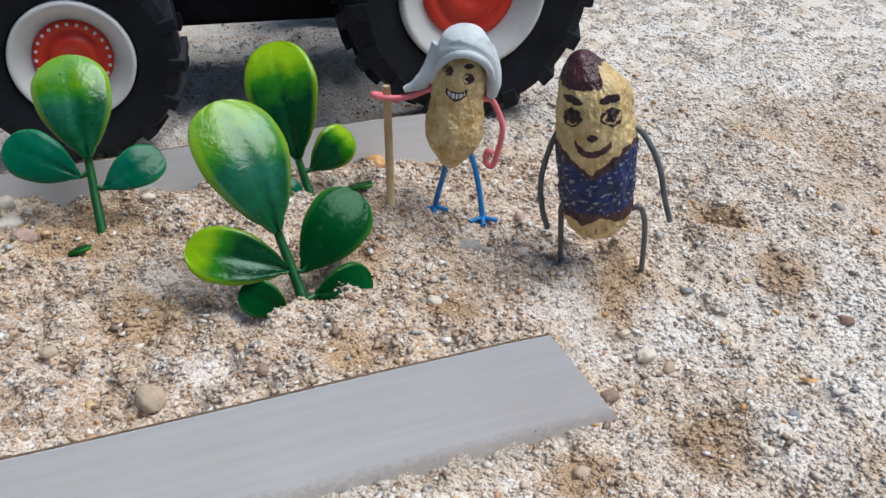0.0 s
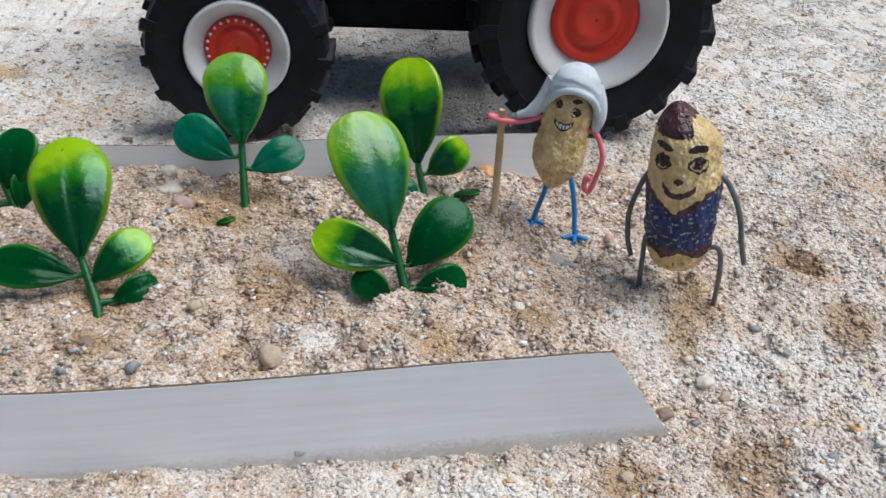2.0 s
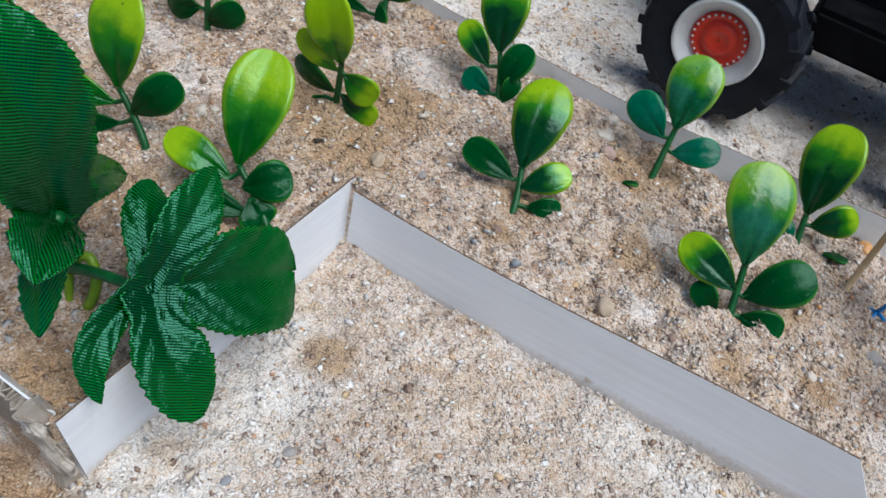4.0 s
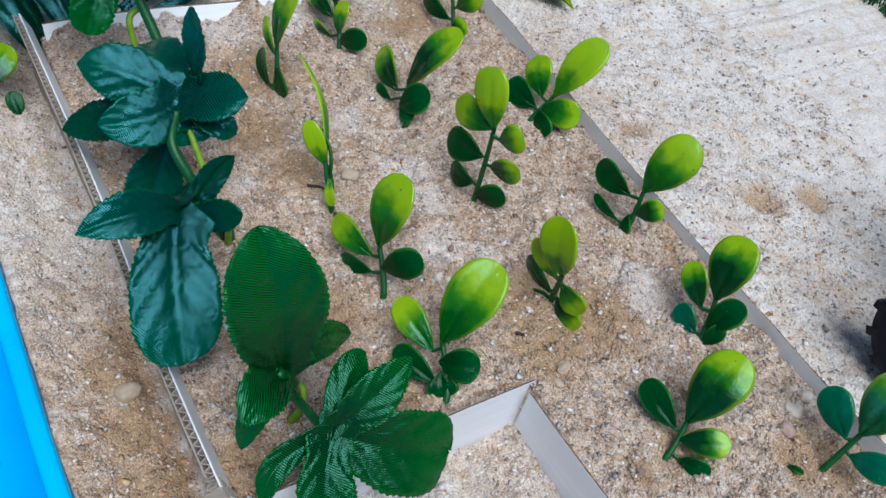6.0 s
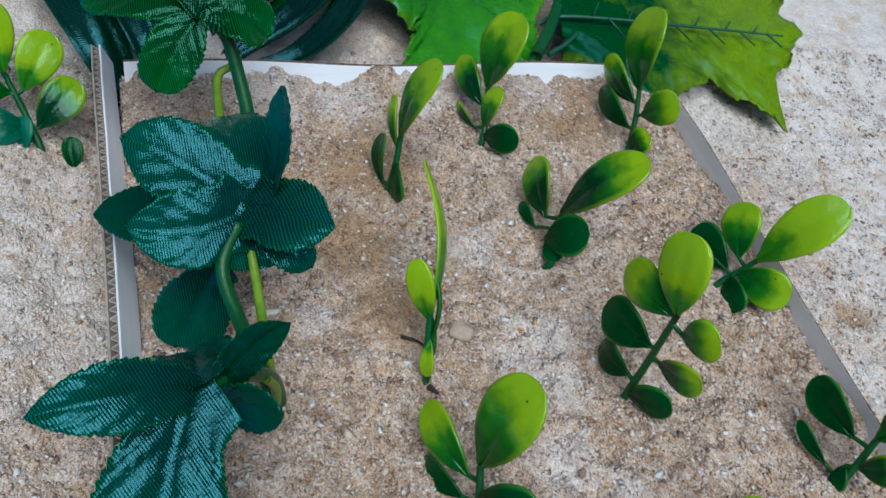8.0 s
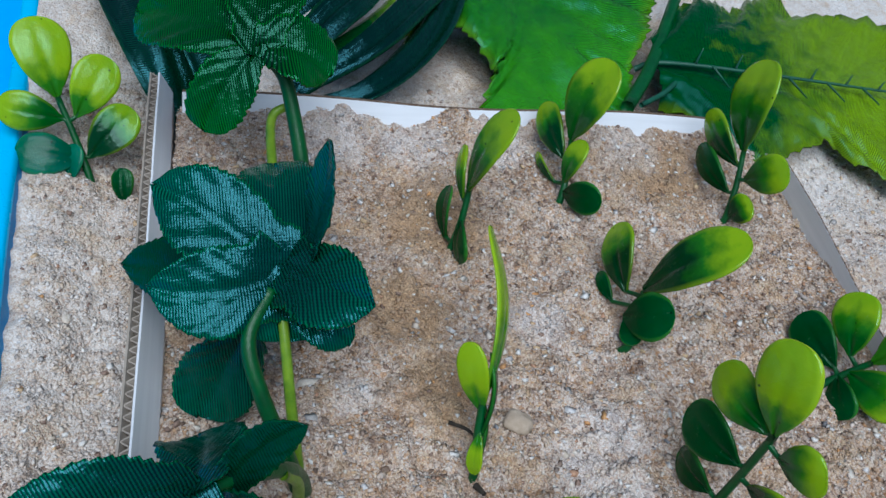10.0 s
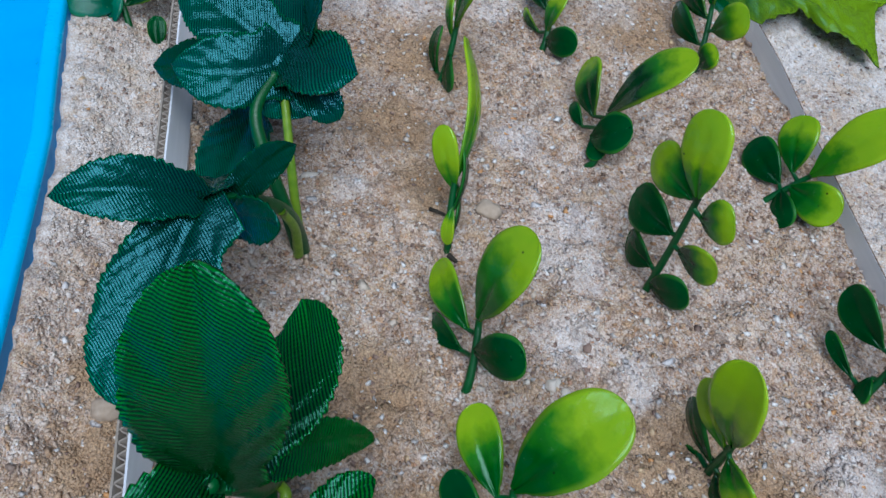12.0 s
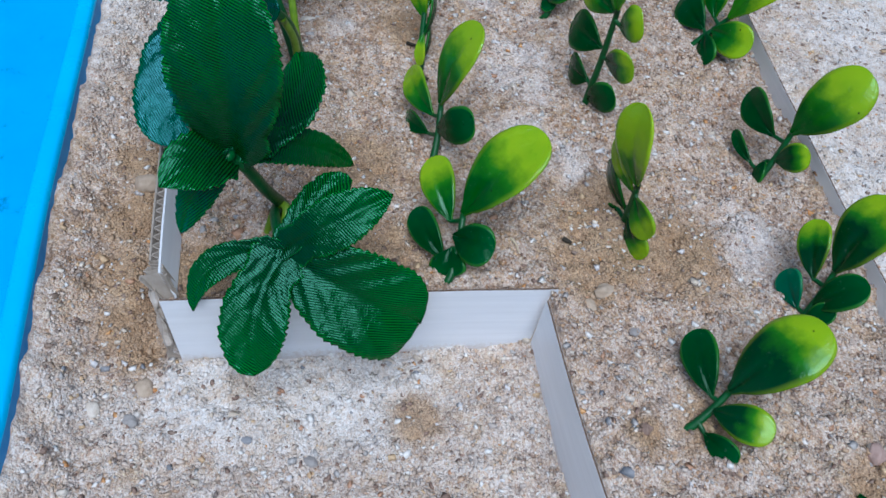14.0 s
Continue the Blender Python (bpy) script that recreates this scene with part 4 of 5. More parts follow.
cloth_plant((-0.034, -0.062, -0.002), "green cloth sprig with one large upright leaf among small ones",
            [([(-0.0355, -0.0605, -0.006), (-0.0296, -0.0626, 0.0059), (-0.0215, -0.0655, 0.0190), (-0.0172, -0.0690, 0.0300), (-0.0150, -0.0722, 0.0362)], 0.0014, STEM),
             ([(-0.0230, -0.0660, -0.004), (-0.0215, -0.0630, 0.005), (-0.0245, -0.0615, 0.010), (-0.0275, -0.0640, 0.007), (-0.0262, -0.0670, -0.003)], 0.0011, LIMESTEM)],
            [((-0.0165, -0.0718, 0.0345), [((-0.0185, -0.0722, 0.0540), (-0.0278, -0.0738, 0.0728), (0.93, -0.10, 0.38), 0.0225, 0.80, 0.60)], CLOTH_GREEN, (0.25, 0.30, 0.92)),
             ((-0.0160, -0.0720, 0.0352), [((-0.0105, -0.0782, 0.0385), (-0.0052, -0.0848, 0.0372), (0.62, -0.10, 0.78), 0.0125, 1.05, 0.90),
                                           ((-0.0128, -0.0782, 0.0290), (-0.0104, -0.0834, 0.0175), (0.80, -0.25, 0.40), 0.0082, 0.80, 0.80),
                                           ((-0.0235, -0.0585, 0.0315), (-0.0298, -0.0462, 0.0192), (0.55, 0.25, 0.78), 0.0088, 0.70, 0.80)], CLOTH_GREEN, (0.20, -0.65, 0.73)),
             ((-0.0185, -0.0700, 0.0340), [((-0.0330, -0.0605, 0.0362), (-0.0478, -0.0588, 0.0372), (0.65, -0.35, 0.60), 0.0150, 0.80, 0.70)], CLOTH_GREEN, (0.3, 0.5, 0.8))])
cloth_plant((-0.0890, -0.0578, -0.002), "dark green cloth sprig with broad lobes over a corrugated strip",
            [([(-0.0900, -0.0572, -0.006), (-0.0880, -0.0590, 0.007), (-0.0835, -0.0625, 0.020), (-0.0775, -0.0700, 0.0300), (-0.0735, -0.0755, 0.0335)], 0.0015, STEM),
             ([(-0.0885, -0.0588, -0.004), (-0.0850, -0.0600, 0.012), (-0.0815, -0.0630, 0.022)], 0.0011, LIMESTEM)],
            [((-0.0735, -0.0775, 0.0345),
              [((-0.0690, -0.0900, 0.0405), (-0.0686, -0.1034, 0.0392), (0.55, 0.05, 0.85), 0.0125, 0.85, 0.90),
               ((-0.0560, -0.0845, 0.0275), (-0.0400, -0.0872, 0.0140), (0.62, -0.10, 0.78), 0.0228, 1.00, 0.42),
               ((-0.0830, -0.0770, 0.0300), (-0.0905, -0.0775, 0.0205), (-0.25, -0.10, 0.95), 0.0150, 0.85, 0.50)],
              CLOTH, (0.10, 0.62, 0.78)),
             ((-0.0735, -0.0750, 0.0285), [((-0.0775, -0.0680, 0.0370), (-0.0778, -0.0606, 0.0450), (0.80, -0.45, 0.40), 0.0078, 0.70, 0.70),
                                           ((-0.0690, -0.0690, 0.0330), (-0.0644, -0.0632, 0.0368), (0.70, -0.55, 0.45), 0.0098, 0.75, 0.60)], CLOTH_DARK, (0.3, 0.5, 0.8))])
cloth_plant((-0.0895, -0.0590, -0.001), "dark green cloth sprig with a fan of striped toothed lobes",
            [([(-0.0885, -0.0575, -0.006), (-0.0925, -0.0615, 0.008), (-0.0990, -0.0665, 0.0195), (-0.1065, -0.0690, 0.0270), (-0.1150, -0.0650, 0.0310)], 0.0016, STEM),
             ([(-0.0935, -0.0585, -0.003), (-0.0985, -0.0605, 0.012), (-0.1075, -0.0622, 0.0245), (-0.1140, -0.0630, 0.0290)], 0.0011, LIMESTEM)],
            [((-0.1185, -0.0625, 0.0325),
              [((-0.1265, -0.0755, 0.0390), (-0.1348, -0.0872, 0.0388), (0.55, -0.10, 0.83), 0.0185, 1.05, 0.85),
               ((-0.1135, -0.0745, 0.0330), (-0.1156, -0.0873, 0.0313), (0.66, -0.12, 0.74), 0.0175, 1.20, 0.85),
               ((-0.1085, -0.0555, 0.0395), (-0.1018, -0.0478, 0.0433), (0.66, 0.12, 0.74), 0.0160, 1.10, 0.82),
               ((-0.1335, -0.0628, 0.0370), (-0.1487, -0.0640, 0.0320), (0.40, 0.0, 0.92), 0.0165, 0.90, 0.45),
               ((-0.1125, -0.0625, 0.0285), (-0.1085, -0.0622, 0.0232), (0.85, 0.0, 0.52), 0.0125, 1.10, 0.35),
               ((-0.1085, -0.0560, 0.0320), (-0.1045, -0.0508, 0.0272), (0.80, 0.20, 0.55), 0.0100, 0.90, 0.60)],
              CLOTH, (0.12, 0.93, 0.30)),
             ((-0.1180, -0.0580, 0.0380), [((-0.1215, -0.0566, 0.0480), (-0.1298, -0.0552, 0.0560), (0.25, -0.93, 0.25), 0.0105, 0.80, 0.45)], CLOTH, (0.1, 0.3, 0.9)),
             ((-0.1190, -0.0660, 0.0270), [((-0.1260, -0.0800, 0.0240), (-0.1340, -0.0946, 0.0158), (0.45, -0.20, 0.85), 0.0145, 0.60, 0.75),
                                           ((-0.1350, -0.0690, 0.0280), (-0.1480, -0.0760, 0.0230), (0.40, 0.0, 0.90), 0.0140, 0.60, 0.70)], CLOTH_DARK, (0.2, 0.8, 0.5)),
             ((-0.1120, -0.0690, 0.0220), [((-0.1100, -0.0735, 0.0120), (-0.1062, -0.0785, 0.0005), (0.82, -0.10, 0.50), 0.0170, 0.75, 0.45)], CLOTH, (0.2, 0.9, 0.2))])
cloth_plant((-0.1490, -0.0545, -0.001), "green cloth sprig with rounded toothed leaves on a thick arched stem",
            [([(-0.1480, -0.0542, -0.006), (-0.1515, -0.0552, 0.009), (-0.1583, -0.0568, 0.0216), (-0.1660, -0.0590, 0.0310), (-0.1710, -0.0615, 0.0385), (-0.1722, -0.0660, 0.0438)], 0.0018, STEM),
             ([(-0.1600, -0.0625, -0.004), (-0.1625, -0.0630, 0.012), (-0.1690, -0.0640, 0.0270), (-0.1715, -0.0600, 0.0300)], 0.0012, LIMESTEM)],
            [((-0.1720, -0.0675, 0.0445),
              [((-0.1810, -0.0800, 0.0455), (-0.1935, -0.0950, 0.0380), (0.50, -0.15, 0.85), 0.0205, 0.55, 0.45),
               ((-0.1672, -0.0735, 0.0400), (-0.1622, -0.0790, 0.0290), (0.75, -0.20, 0.62), 0.0140, 0.65, 0.40),
               ((-0.1715, -0.0595, 0.0460), (-0.1700, -0.0512, 0.0400), (0.45, 0.55, 0.70), 0.0170, 0.70, 0.45),
               ((-0.1850, -0.0655, 0.0520), (-0.2030, -0.0640, 0.0530), (0.45, 0.0, 0.88), 0.0200, 0.70, 0.50)],
              CLOTH_GREEN, (0.35, 0.75, 0.55))])


# ---- large leaves lying beyond the bed ----
def ragged_blade(way, face, low_side, high_side, seed):
    """A broad torn leaf: each side holds stations (share of the length, half width in mm) along its rim."""
    bm = bmesh.new()
    layer, thread = bm.loops.layers.uv.new("UVMap"), bm.loops.layers.uv.new("Thread")
    r = random.Random(seed)
    axis, length = way.normalized(), way.length
    side = axis.cross(Vector(face)).normalized()
    up = side.cross(axis)
    rims = []
    for stations, sign in ((low_side, 1), (high_side, -1)):
        rim = []
        for (s0, w0), (s1, w1) in zip(stations, stations[1:]):
            for k in range(7):
                t = k / 7
                rim.append((s0 + (s1 - s0) * t, (w0 + (w1 - w0) * t) * (1 - 0.05 * (k % 2)) + r.uniform(-0.6, 0.6)))
        n = len(rim)
        rims.append([rim[min(n - 1, int(i * n / 70))] for i in range(71)])
    sheets = []
    for sheet in (1, -1):
        rows, uvs = [], {}
        for i in range(71):
            mid = i / 70
            row = []
            for k in range(19):
                u = k / 9 - 1
                s, w = rims[0 if u > 0 else 1][i]
                a = abs(u)
                along = mid * (1 - a) + s * a
                lift = 0.0052 * (abs(math.sin((along - 0.42 * a) * 15)) - 0.6) * a ** 0.6 * (1.1 - 0.6 * a) + 0.0007 * math.sin(along * 90 + 20 * u) * a + 0.004 * math.sin(3 * a) * math.sin(1 + i * 0.06) - 0.003 * a * a
                v = bm.verts.new(axis * (along * length) + side * (u * w / 1000) + up * (lift + 0.00016 * sheet))
                uvs[v] = (u / 2 + 0.5, along)
                row.append(v)
            rows.append(row)
        for f in grid_faces(bm, rows, flip=sheet > 0):
            for loop in f.loops:
                a, b = uvs[loop.vert]
                loop[layer].uv, loop[thread].uv = (a, b), (a * 2.4, b * length / 0.025 + 0.8 * a)
        sheets.append(rows)
    a, b = [[w[0] for w in rows] + rows[-1][1:-1] + [w[-1] for w in rows[::-1]] for rows in sheets]
    for i in range(len(a) - 1):
        bm.faces.new((a[i], a[i + 1], b[i + 1], b[i]))
    bmesh.ops.recalc_face_normals(bm, faces=bm.faces)
    return bm


def big_leaf(base, tip, face, low_side, high_side, mat, label, seed, rib):
    leaf = thing("large_cloth_leaf", base, label, "artificial leaf", "large leaves behind the bed")
    way = Vector(tip) - Vector(base)
    part("blade", ragged_blade(way, face, low_side, high_side, seed), mat, leaf)
    up = Vector(face).normalized() * 0.0022
    if rib:
        part("midrib", tube(curve_points([-way * 0.06 - up, way * 0.02 + up, way * 0.35 + up * 1.6, way * 0.92 + up * 1.6], 6), [0.0011 - 0.00004 * k for k in range(19)], 8), plain_rib, leaf, "raised dull green rib")
        side = way.cross(Vector(face)).normalized()
        for i, t in enumerate((0.16, 0.30, 0.43, 0.57, 0.70, 0.82)):
            for s in (1, -1):
                p = way * (t + 0.03 * s) + up * 1.7
                part("vein", tube([p, p + way * 0.05 + side * s * (0.011 - 0.006 * t) - up * 0.4], [0.0005, 0.0002], 6), plain_rib, leaf)
    return leaf


plain_rib = plain("rib_plastic", (0.010, 0.07, 0.04), (0.02, 0.12, 0.07), 300.0, 0.45)
CLOTH_VIVID = fabric_leaf("vivid_cloth_leaf", (0.002, 0.085, 0.010), (0.050, 0.27, 0.002), (0.14, 0.32, 0.003), 0.20, 0.9, gloss=0.55, lines=0.8)
big_leaf((-0.2345, 0.066, 0.004), (-0.2205, 0.168, 0.005), (0.12, 0.0, 0.99), [(0.0, 18), (0.1, 22), (0.2, 34), (0.33, 42), (0.42, 31), (0.50, 28), (0.58, 22), (0.66, 31), (0.74, 38), (0.82, 45), (0.85, 27), (0.88, 15), (0.96, 9), (1.0, 1)],
         [(0.0, 16), (0.15, 38), (0.25, 48), (0.34, 40), (0.45, 50), (0.56, 58), (0.66, 44), (0.85, 52), (1.15, 46), (1.05, 26), (1.1, 12), (1.0, 1)], CLOTH_LIME,
         "large lime and green cloth leaf with torn lobes on sand", 12, True)
big_leaf((-0.310, 0.005, 0.008), (-0.212, 0.050, 0.004), (0.1, 0.0, 0.99), [(0.0, 3), (0.2, 14), (0.34, 22), (0.48, 31), (0.56, 28), (0.68, 30), (0.75, 37), (0.84, 51), (0.88, 36), (0.94, 24), (0.98, 10), (1.0, 1)],
         [(0.0, 3), (0.2, 30), (0.4, 46), (0.52, 54), (0.58, 56), (0.64, 46), (0.72, 38), (0.80, 22), (0.88, 14), (0.95, 6), (1.0, 1)], CLOTH_VIVID,
         "large vivid green cloth leaf with pressed veins and toothed lobes", 15, False)


def strap(points, width, seed, name, label, mat):
    """A long folded strap leaf of dark cloth."""
    bm = bmesh.new()
    layer, thread = bm.loops.layers.uv.new("UVMap"), bm.loops.layers.uv.new("Thread")
    line = curve_points(points, 10)
    rows, uvs = [], {}
    for i, p in enumerate(line):
        t = i / (len(line) - 1)
        way = (line[min(i + 1, len(line) - 1)] - line[max(i - 1, 0)]).normalized()
        side = way.cross(Vector((0, 0, 1))).normalized()
        w = width * (math.sin(math.pi * min(0.93, max(0.07, t))) ** 0.35)
        row = []
        for sheet in (1, -1):
            for k in range(7):
                u = (k / 3 - 1) * sheet
                v = bm.verts.new(p + side * u * w / 2 + Vector((0, 0, 0.17 * width * math.cos(u * 5 + seed) + 0.0002 * sheet)))
                uvs[v] = (u / 2 + 0.5, t)
                row.append(v)
        rows.append(row)
    for f in grid_faces(bm, rows, True):
        for loop in f.loops:
            a, b = uvs[loop.vert]
            loop[layer].uv, loop[thread].uv = (a, b), (a * width / 0.025 * 0.6, b * 2.4 + a * 0.5)
    bm.faces.new(rows[0][::-1]), bm.faces.new(rows[-1])
    bmesh.ops.recalc_face_normals(bm, faces=bm.faces)
    return part(name, bm, mat, None, label)


straps = thing("strap_leaf_clump", (-0.235, -0.05, -0.01), "dark green cloth strap leaves fanned out on sand", "artificial plant")
o = Vector((-0.235, -0.05, -0.01))
for i, (points, w, mat) in enumerate([
        ([(-0.315, -0.1330, 0.008), (-0.2600, -0.1090, 0.007), (-0.2250, -0.0950, 0.004), (-0.2095, -0.0870, -0.012)], 0.0185, CLOTH_STRAP),
        ([(-0.315, -0.1080, 0.012), (-0.2620, -0.0930, 0.010), (-0.2250, -0.0800, 0.004), (-0.2095, -0.0740, -0.010)], 0.0160, CLOTH_STRAP),
        ([(-0.2115, -0.0560, -0.004), (-0.2145, -0.0340, 0.003), (-0.2400, -0.0130, 0.005), (-0.2740, 0.0010, 0.006), (-0.310, 0.0100, 0.006)], 0.0130, CLOTH_STRAP),
        ([(-0.2150, -0.0560, 0.000), (-0.2290, -0.0340, 0.008), (-0.2510, -0.0170, 0.010), (-0.2720, -0.0050, 0.009), (-0.310, 0.0040, 0.008)], 0.0120, CLOTH_STRAP),
        ([(-0.2320, -0.0450, 0.002), (-0.2450, -0.0270, 0.004), (-0.2660, -0.0140, 0.004), (-0.305, -0.0030, 0.004)], 0.0130, CLOTH_LIME),
        ([(-0.2230, -0.0590, 0.004), (-0.2380, -0.0440, 0.012), (-0.2580, -0.0310, 0.013), (-0.305, -0.0140, 0.010)], 0.0120, CLOTH_STRAP),
        ([(-0.2350, -0.0640, 0.006), (-0.2500, -0.0490, 0.014), (-0.2680, -0.0390, 0.014), (-0.305, -0.0250, 0.010)], 0.0110, CLOTH_STRAP)]):
    ob = strap([Vector(q) - o for q in points], w, i, "strap", "lime green strap" if mat is CLOTH_LIME else "", mat)
    ob.parent = straps
stalk = part("leaf_stalk", tube(curve_points([(-0.2075, 0.0465, 0.007), (-0.2324, 0.0634, 0.006), (-0.2769, 0.0884, 0.008), (-0.32, 0.113, 0.010)], 8), 0.0023, 8), STEM)
twig = part("leaf_stalk", tube(curve_points([(-0.2095, 0.0520, 0.0066), (-0.2170, 0.0625, 0.006), (-0.2260, 0.0715, 0.005)], 6), 0.0009, 8), plain_rib)
tagged(twig, "thin dull green plastic stalk beside the strip", "stalk")
tagged(stalk, "dull green plastic stalk leaning on the strip", "stalk")


# ---- toy tractor ----
def lathe(profile, sides=48, bm=None):
    """Turns a profile of (radius, depth) about the y axis."""
    bm = bm or bmesh.new()
    rows = [[bm.verts.new((r * math.cos(k * math.tau / sides), d, r * math.sin(k * math.tau / sides))) for k in range(sides)] for r, d in profile]
    grid_faces(bm, rows, True)
    return bm


def wheel(tractor, at, radius, width, rim, hub, lugs, studs, flip=1):
    """Tyre with slanted lugs, a dished white rim and a red hub."""
    h = width / 2
    tyre = lathe([(rim * 0.98, -h * 0.55), (rim * 1.04, -h * 0.80), (radius * 0.80, -h), (radius * 0.89, -h * 0.92), (radius * 0.925, -h * 0.6), (radius * 0.93, 0),
                  (radius * 0.925, h * 0.6), (radius * 0.89, h * 0.92), (radius * 0.80, h), (rim * 1.04, h * 0.8), (rim * 0.98, h * 0.55)], 64)
    bmesh.ops.recalc_face_normals(tyre, faces=tyre.faces)
    ob = part("wheel", tyre, TYRE, tractor, "black rubber tyre with chunky lugs", smooth=False)
    ob.matrix_parent_inverse = Matrix.Identity(4)
    ob.matrix_basis = pose(*at, 0, 0, 0 if flip > 0 else 180)
    shapes = {}
    for s in (-1, 1):
        lug = bmesh.new()
        block = [lug.verts.new((radius * r * math.cos(q), d, radius * r * math.sin(q))) for q, d, r in
                 ((-0.075, s * h * 1.03, 0.80), (0.075, s * h * 1.03, 0.80), (0.060, s * h * 0.97, 0.955), (-0.060, s * h * 0.97, 0.955),
                  (0.085, s * h * 0.08, 0.88), (0.215, s * h * 0.08, 0.88), (0.205, s * h * 0.08, 1.0), (0.095, s * h * 0.08, 1.0))]
        for f in ((0, 1, 2, 3), (7, 6, 5, 4), (0, 4, 5, 1), (1, 5, 6, 2), (2, 6, 7, 3), (3, 7, 4, 0)):
            lug.faces.new([block[i] for i in f])
        bmesh.ops.recalc_face_normals(lug, faces=lug.faces)
        bmesh.ops.bevel(lug, geom=lug.edges[:], offset=radius * 0.008, segments=1, affect="EDGES")
        shapes[s] = bpy.data.meshes.new("lug")
        lug.to_mesh(shapes[s])
        lug.free()
        shapes[s].materials.append(TYRE)
    for k in range(lugs):
        for s in (-1, 1):
            block = new("lug", shapes[s])
            block.parent = ob
            block.matrix_basis = pose(0, 0, 0, 0, -math.degrees((k + 0.25 * s) * math.tau / lugs), 0)
    steps = [(rim, -h * 0.62), (rim * 0.99, -h * 0.90), (rim * 0.93, -h * 0.94), (rim * 0.90, -h * 0.80), (rim * 0.84, -h * 0.78), (rim * 0.82, -h * 0.66), (rim * 0.76, -h * 0.64),
             (rim * 0.74, -h * 0.52), (hub * 1.02, -h * 0.50), (hub * 0.98, -h * 0.40), (0.0005, -h * 0.38)]
    part("rim", lathe(steps, 64), WHITE, ob, "white dished rim")
    disc = [(hub, -h * 0.42), (hub * 0.98, -h * 0.56), (hub * 0.80, -h * 0.58), (hub * 0.72, -h * 0.50), (hub * 0.60, -h * 0.50), (hub * 0.55, -h * 0.62), (hub * 0.34, -h * 0.66), (hub * 0.30, -h * 0.60), (0.0003, -h * 0.60)]
    part("hub", lathe(disc, 48), RED, ob, "red hub disc")
    for k in range(studs):
        a = k * math.tau / studs
        bm = bmesh.new()
        bmesh.ops.create_uvsphere(bm, u_segments=8, v_segments=5, radius=0.00045)
        stud = part("stud", bm, WHITE, ob)
        stud.matrix_basis = pose(hub * 0.90 * math.cos(a), -h * 0.585, hub * 0.90 * math.sin(a))
    return ob


def build_tractor():
    turn = 2.5
    t = thing("toy_tractor", (0.0455, 0.118, -0.0095), "black toy tractor with red and white wheels standing on sand", "toy tractor", turn=(0, 0, turn))
    front, rear = 0.0275, 0.0395
    for far in (0, 1):
        y = 0.011 + far * 0.110
        wheel(t, (0.0, y, front), front, 0.018, 0.0146, 0.0093, 15, 24, 1 - 2 * far)
        wheel(t, (0.1020, y + 0.001, rear), 0.0370, 0.023, 0.0206, 0.0132, 17, 0, 1 - 2 * far)
    def place(name, bm, at, mat=BLACK, label=""):
        ob = part(name, bm, mat, t, label, smooth=False)
        ob.matrix_basis = pose(*at)
    place("chassis", rounded_box((0.150, 0.050, 0.020), 0.0025), (0.050, 0.066, 0.0465))
    place("underside", rounded_box((0.054, 0.060, 0.014), 0.002), (0.0475, 0.054, 0.0352))
    place("engine_hood", rounded_box((0.080, 0.046, 0.022), 0.004, 0.9), (0.008, 0.066, 0.066))
    place("cab", rounded_box((0.066, 0.060, 0.034), 0.005, 0.86), (0.084, 0.066, 0.072))
    place("front_axle", tube([(0, -0.050, 0), (0, 0.050, 0)], 0.0035, 12), (0, 0.066, front))
    place("rear_axle", tube([(0, -0.050, 0), (0, 0.050, 0)], 0.0055, 12), (0.1015, 0.066, rear))
    for y in (0.009, 0.123):
        arch = bmesh.new()
        rows = []
        for k in range(17):
            a = radians(20 + k * 8.5)
            rows.append([arch.verts.new(((rear + d) * math.cos(a), s, (rear + d) * math.sin(a))) for d, s in ((0.003, -0.011), (0.003, 0.012), (0.0045, 0.012), (0.0045, -0.011))])
        grid_faces(arch, rows, True)
        arch.faces.new(rows[0]), arch.faces.new(rows[-1][::-1])
        bmesh.ops.recalc_face_normals(arch, faces=arch.faces)
        place("mudguard", arch, (0.1015, y + 0.003, rear))


build_tractor()


# ---- peanut dolls ----
def varnished(name, dark, light, rough):
    """Lumpy shell or paint under a coat of varnish."""
    m = plain(name, dark, light, 330.0, rough, 0)
    at = coords(m)
    bumped(m, math_node(m, "ADD", noisy(m, at, 420.0, 3.0, 0.5), math_node(m, "MULTIPLY", noisy(m, at, 1500.0, 3.0), 0.3)), 0.9, 0.0012)
    return m


SHELL = varnished("peanut_shell", (0.50, 0.32, 0.11), (0.84, 0.64, 0.34), 0.24)
BROWN_HAIR = varnished("brown_varnish", (0.020, 0.006, 0.008), (0.11, 0.036, 0.042), 0.20)
HAIR = varnished("dark_paint", (0.014, 0.004, 0.004), (0.045, 0.014, 0.014), 0.3)
NAVY = varnished("navy_paint", (0.004, 0.010, 0.045), (0.012, 0.030, 0.15), 0.42)
NAVY_WORN = plain("worn_navy_paint", (0.16, 0.17, 0.21), (0.55, 0.52, 0.48), 900.0, 0.6, 0.8, 0.0005)
WIRE = plain("grey_wire", (0.09, 0.10, 0.10), (0.16, 0.17, 0.18), 400.0, 0.4, 0.2)
PINK = plain("pink_wire", (0.80, 0.16, 0.20), (0.88, 0.24, 0.28), 300.0, 0.45, 0.1)
BLUEWIRE = plain("blue_wire", (0.02, 0.20, 0.55), (0.03, 0.27, 0.65), 300.0, 0.45, 0.1)
FELT = plain("pale_blue_felt", (0.72, 0.79, 0.86), (0.86, 0.90, 0.93), 500.0, 0.95, 1.0, 0.0006)


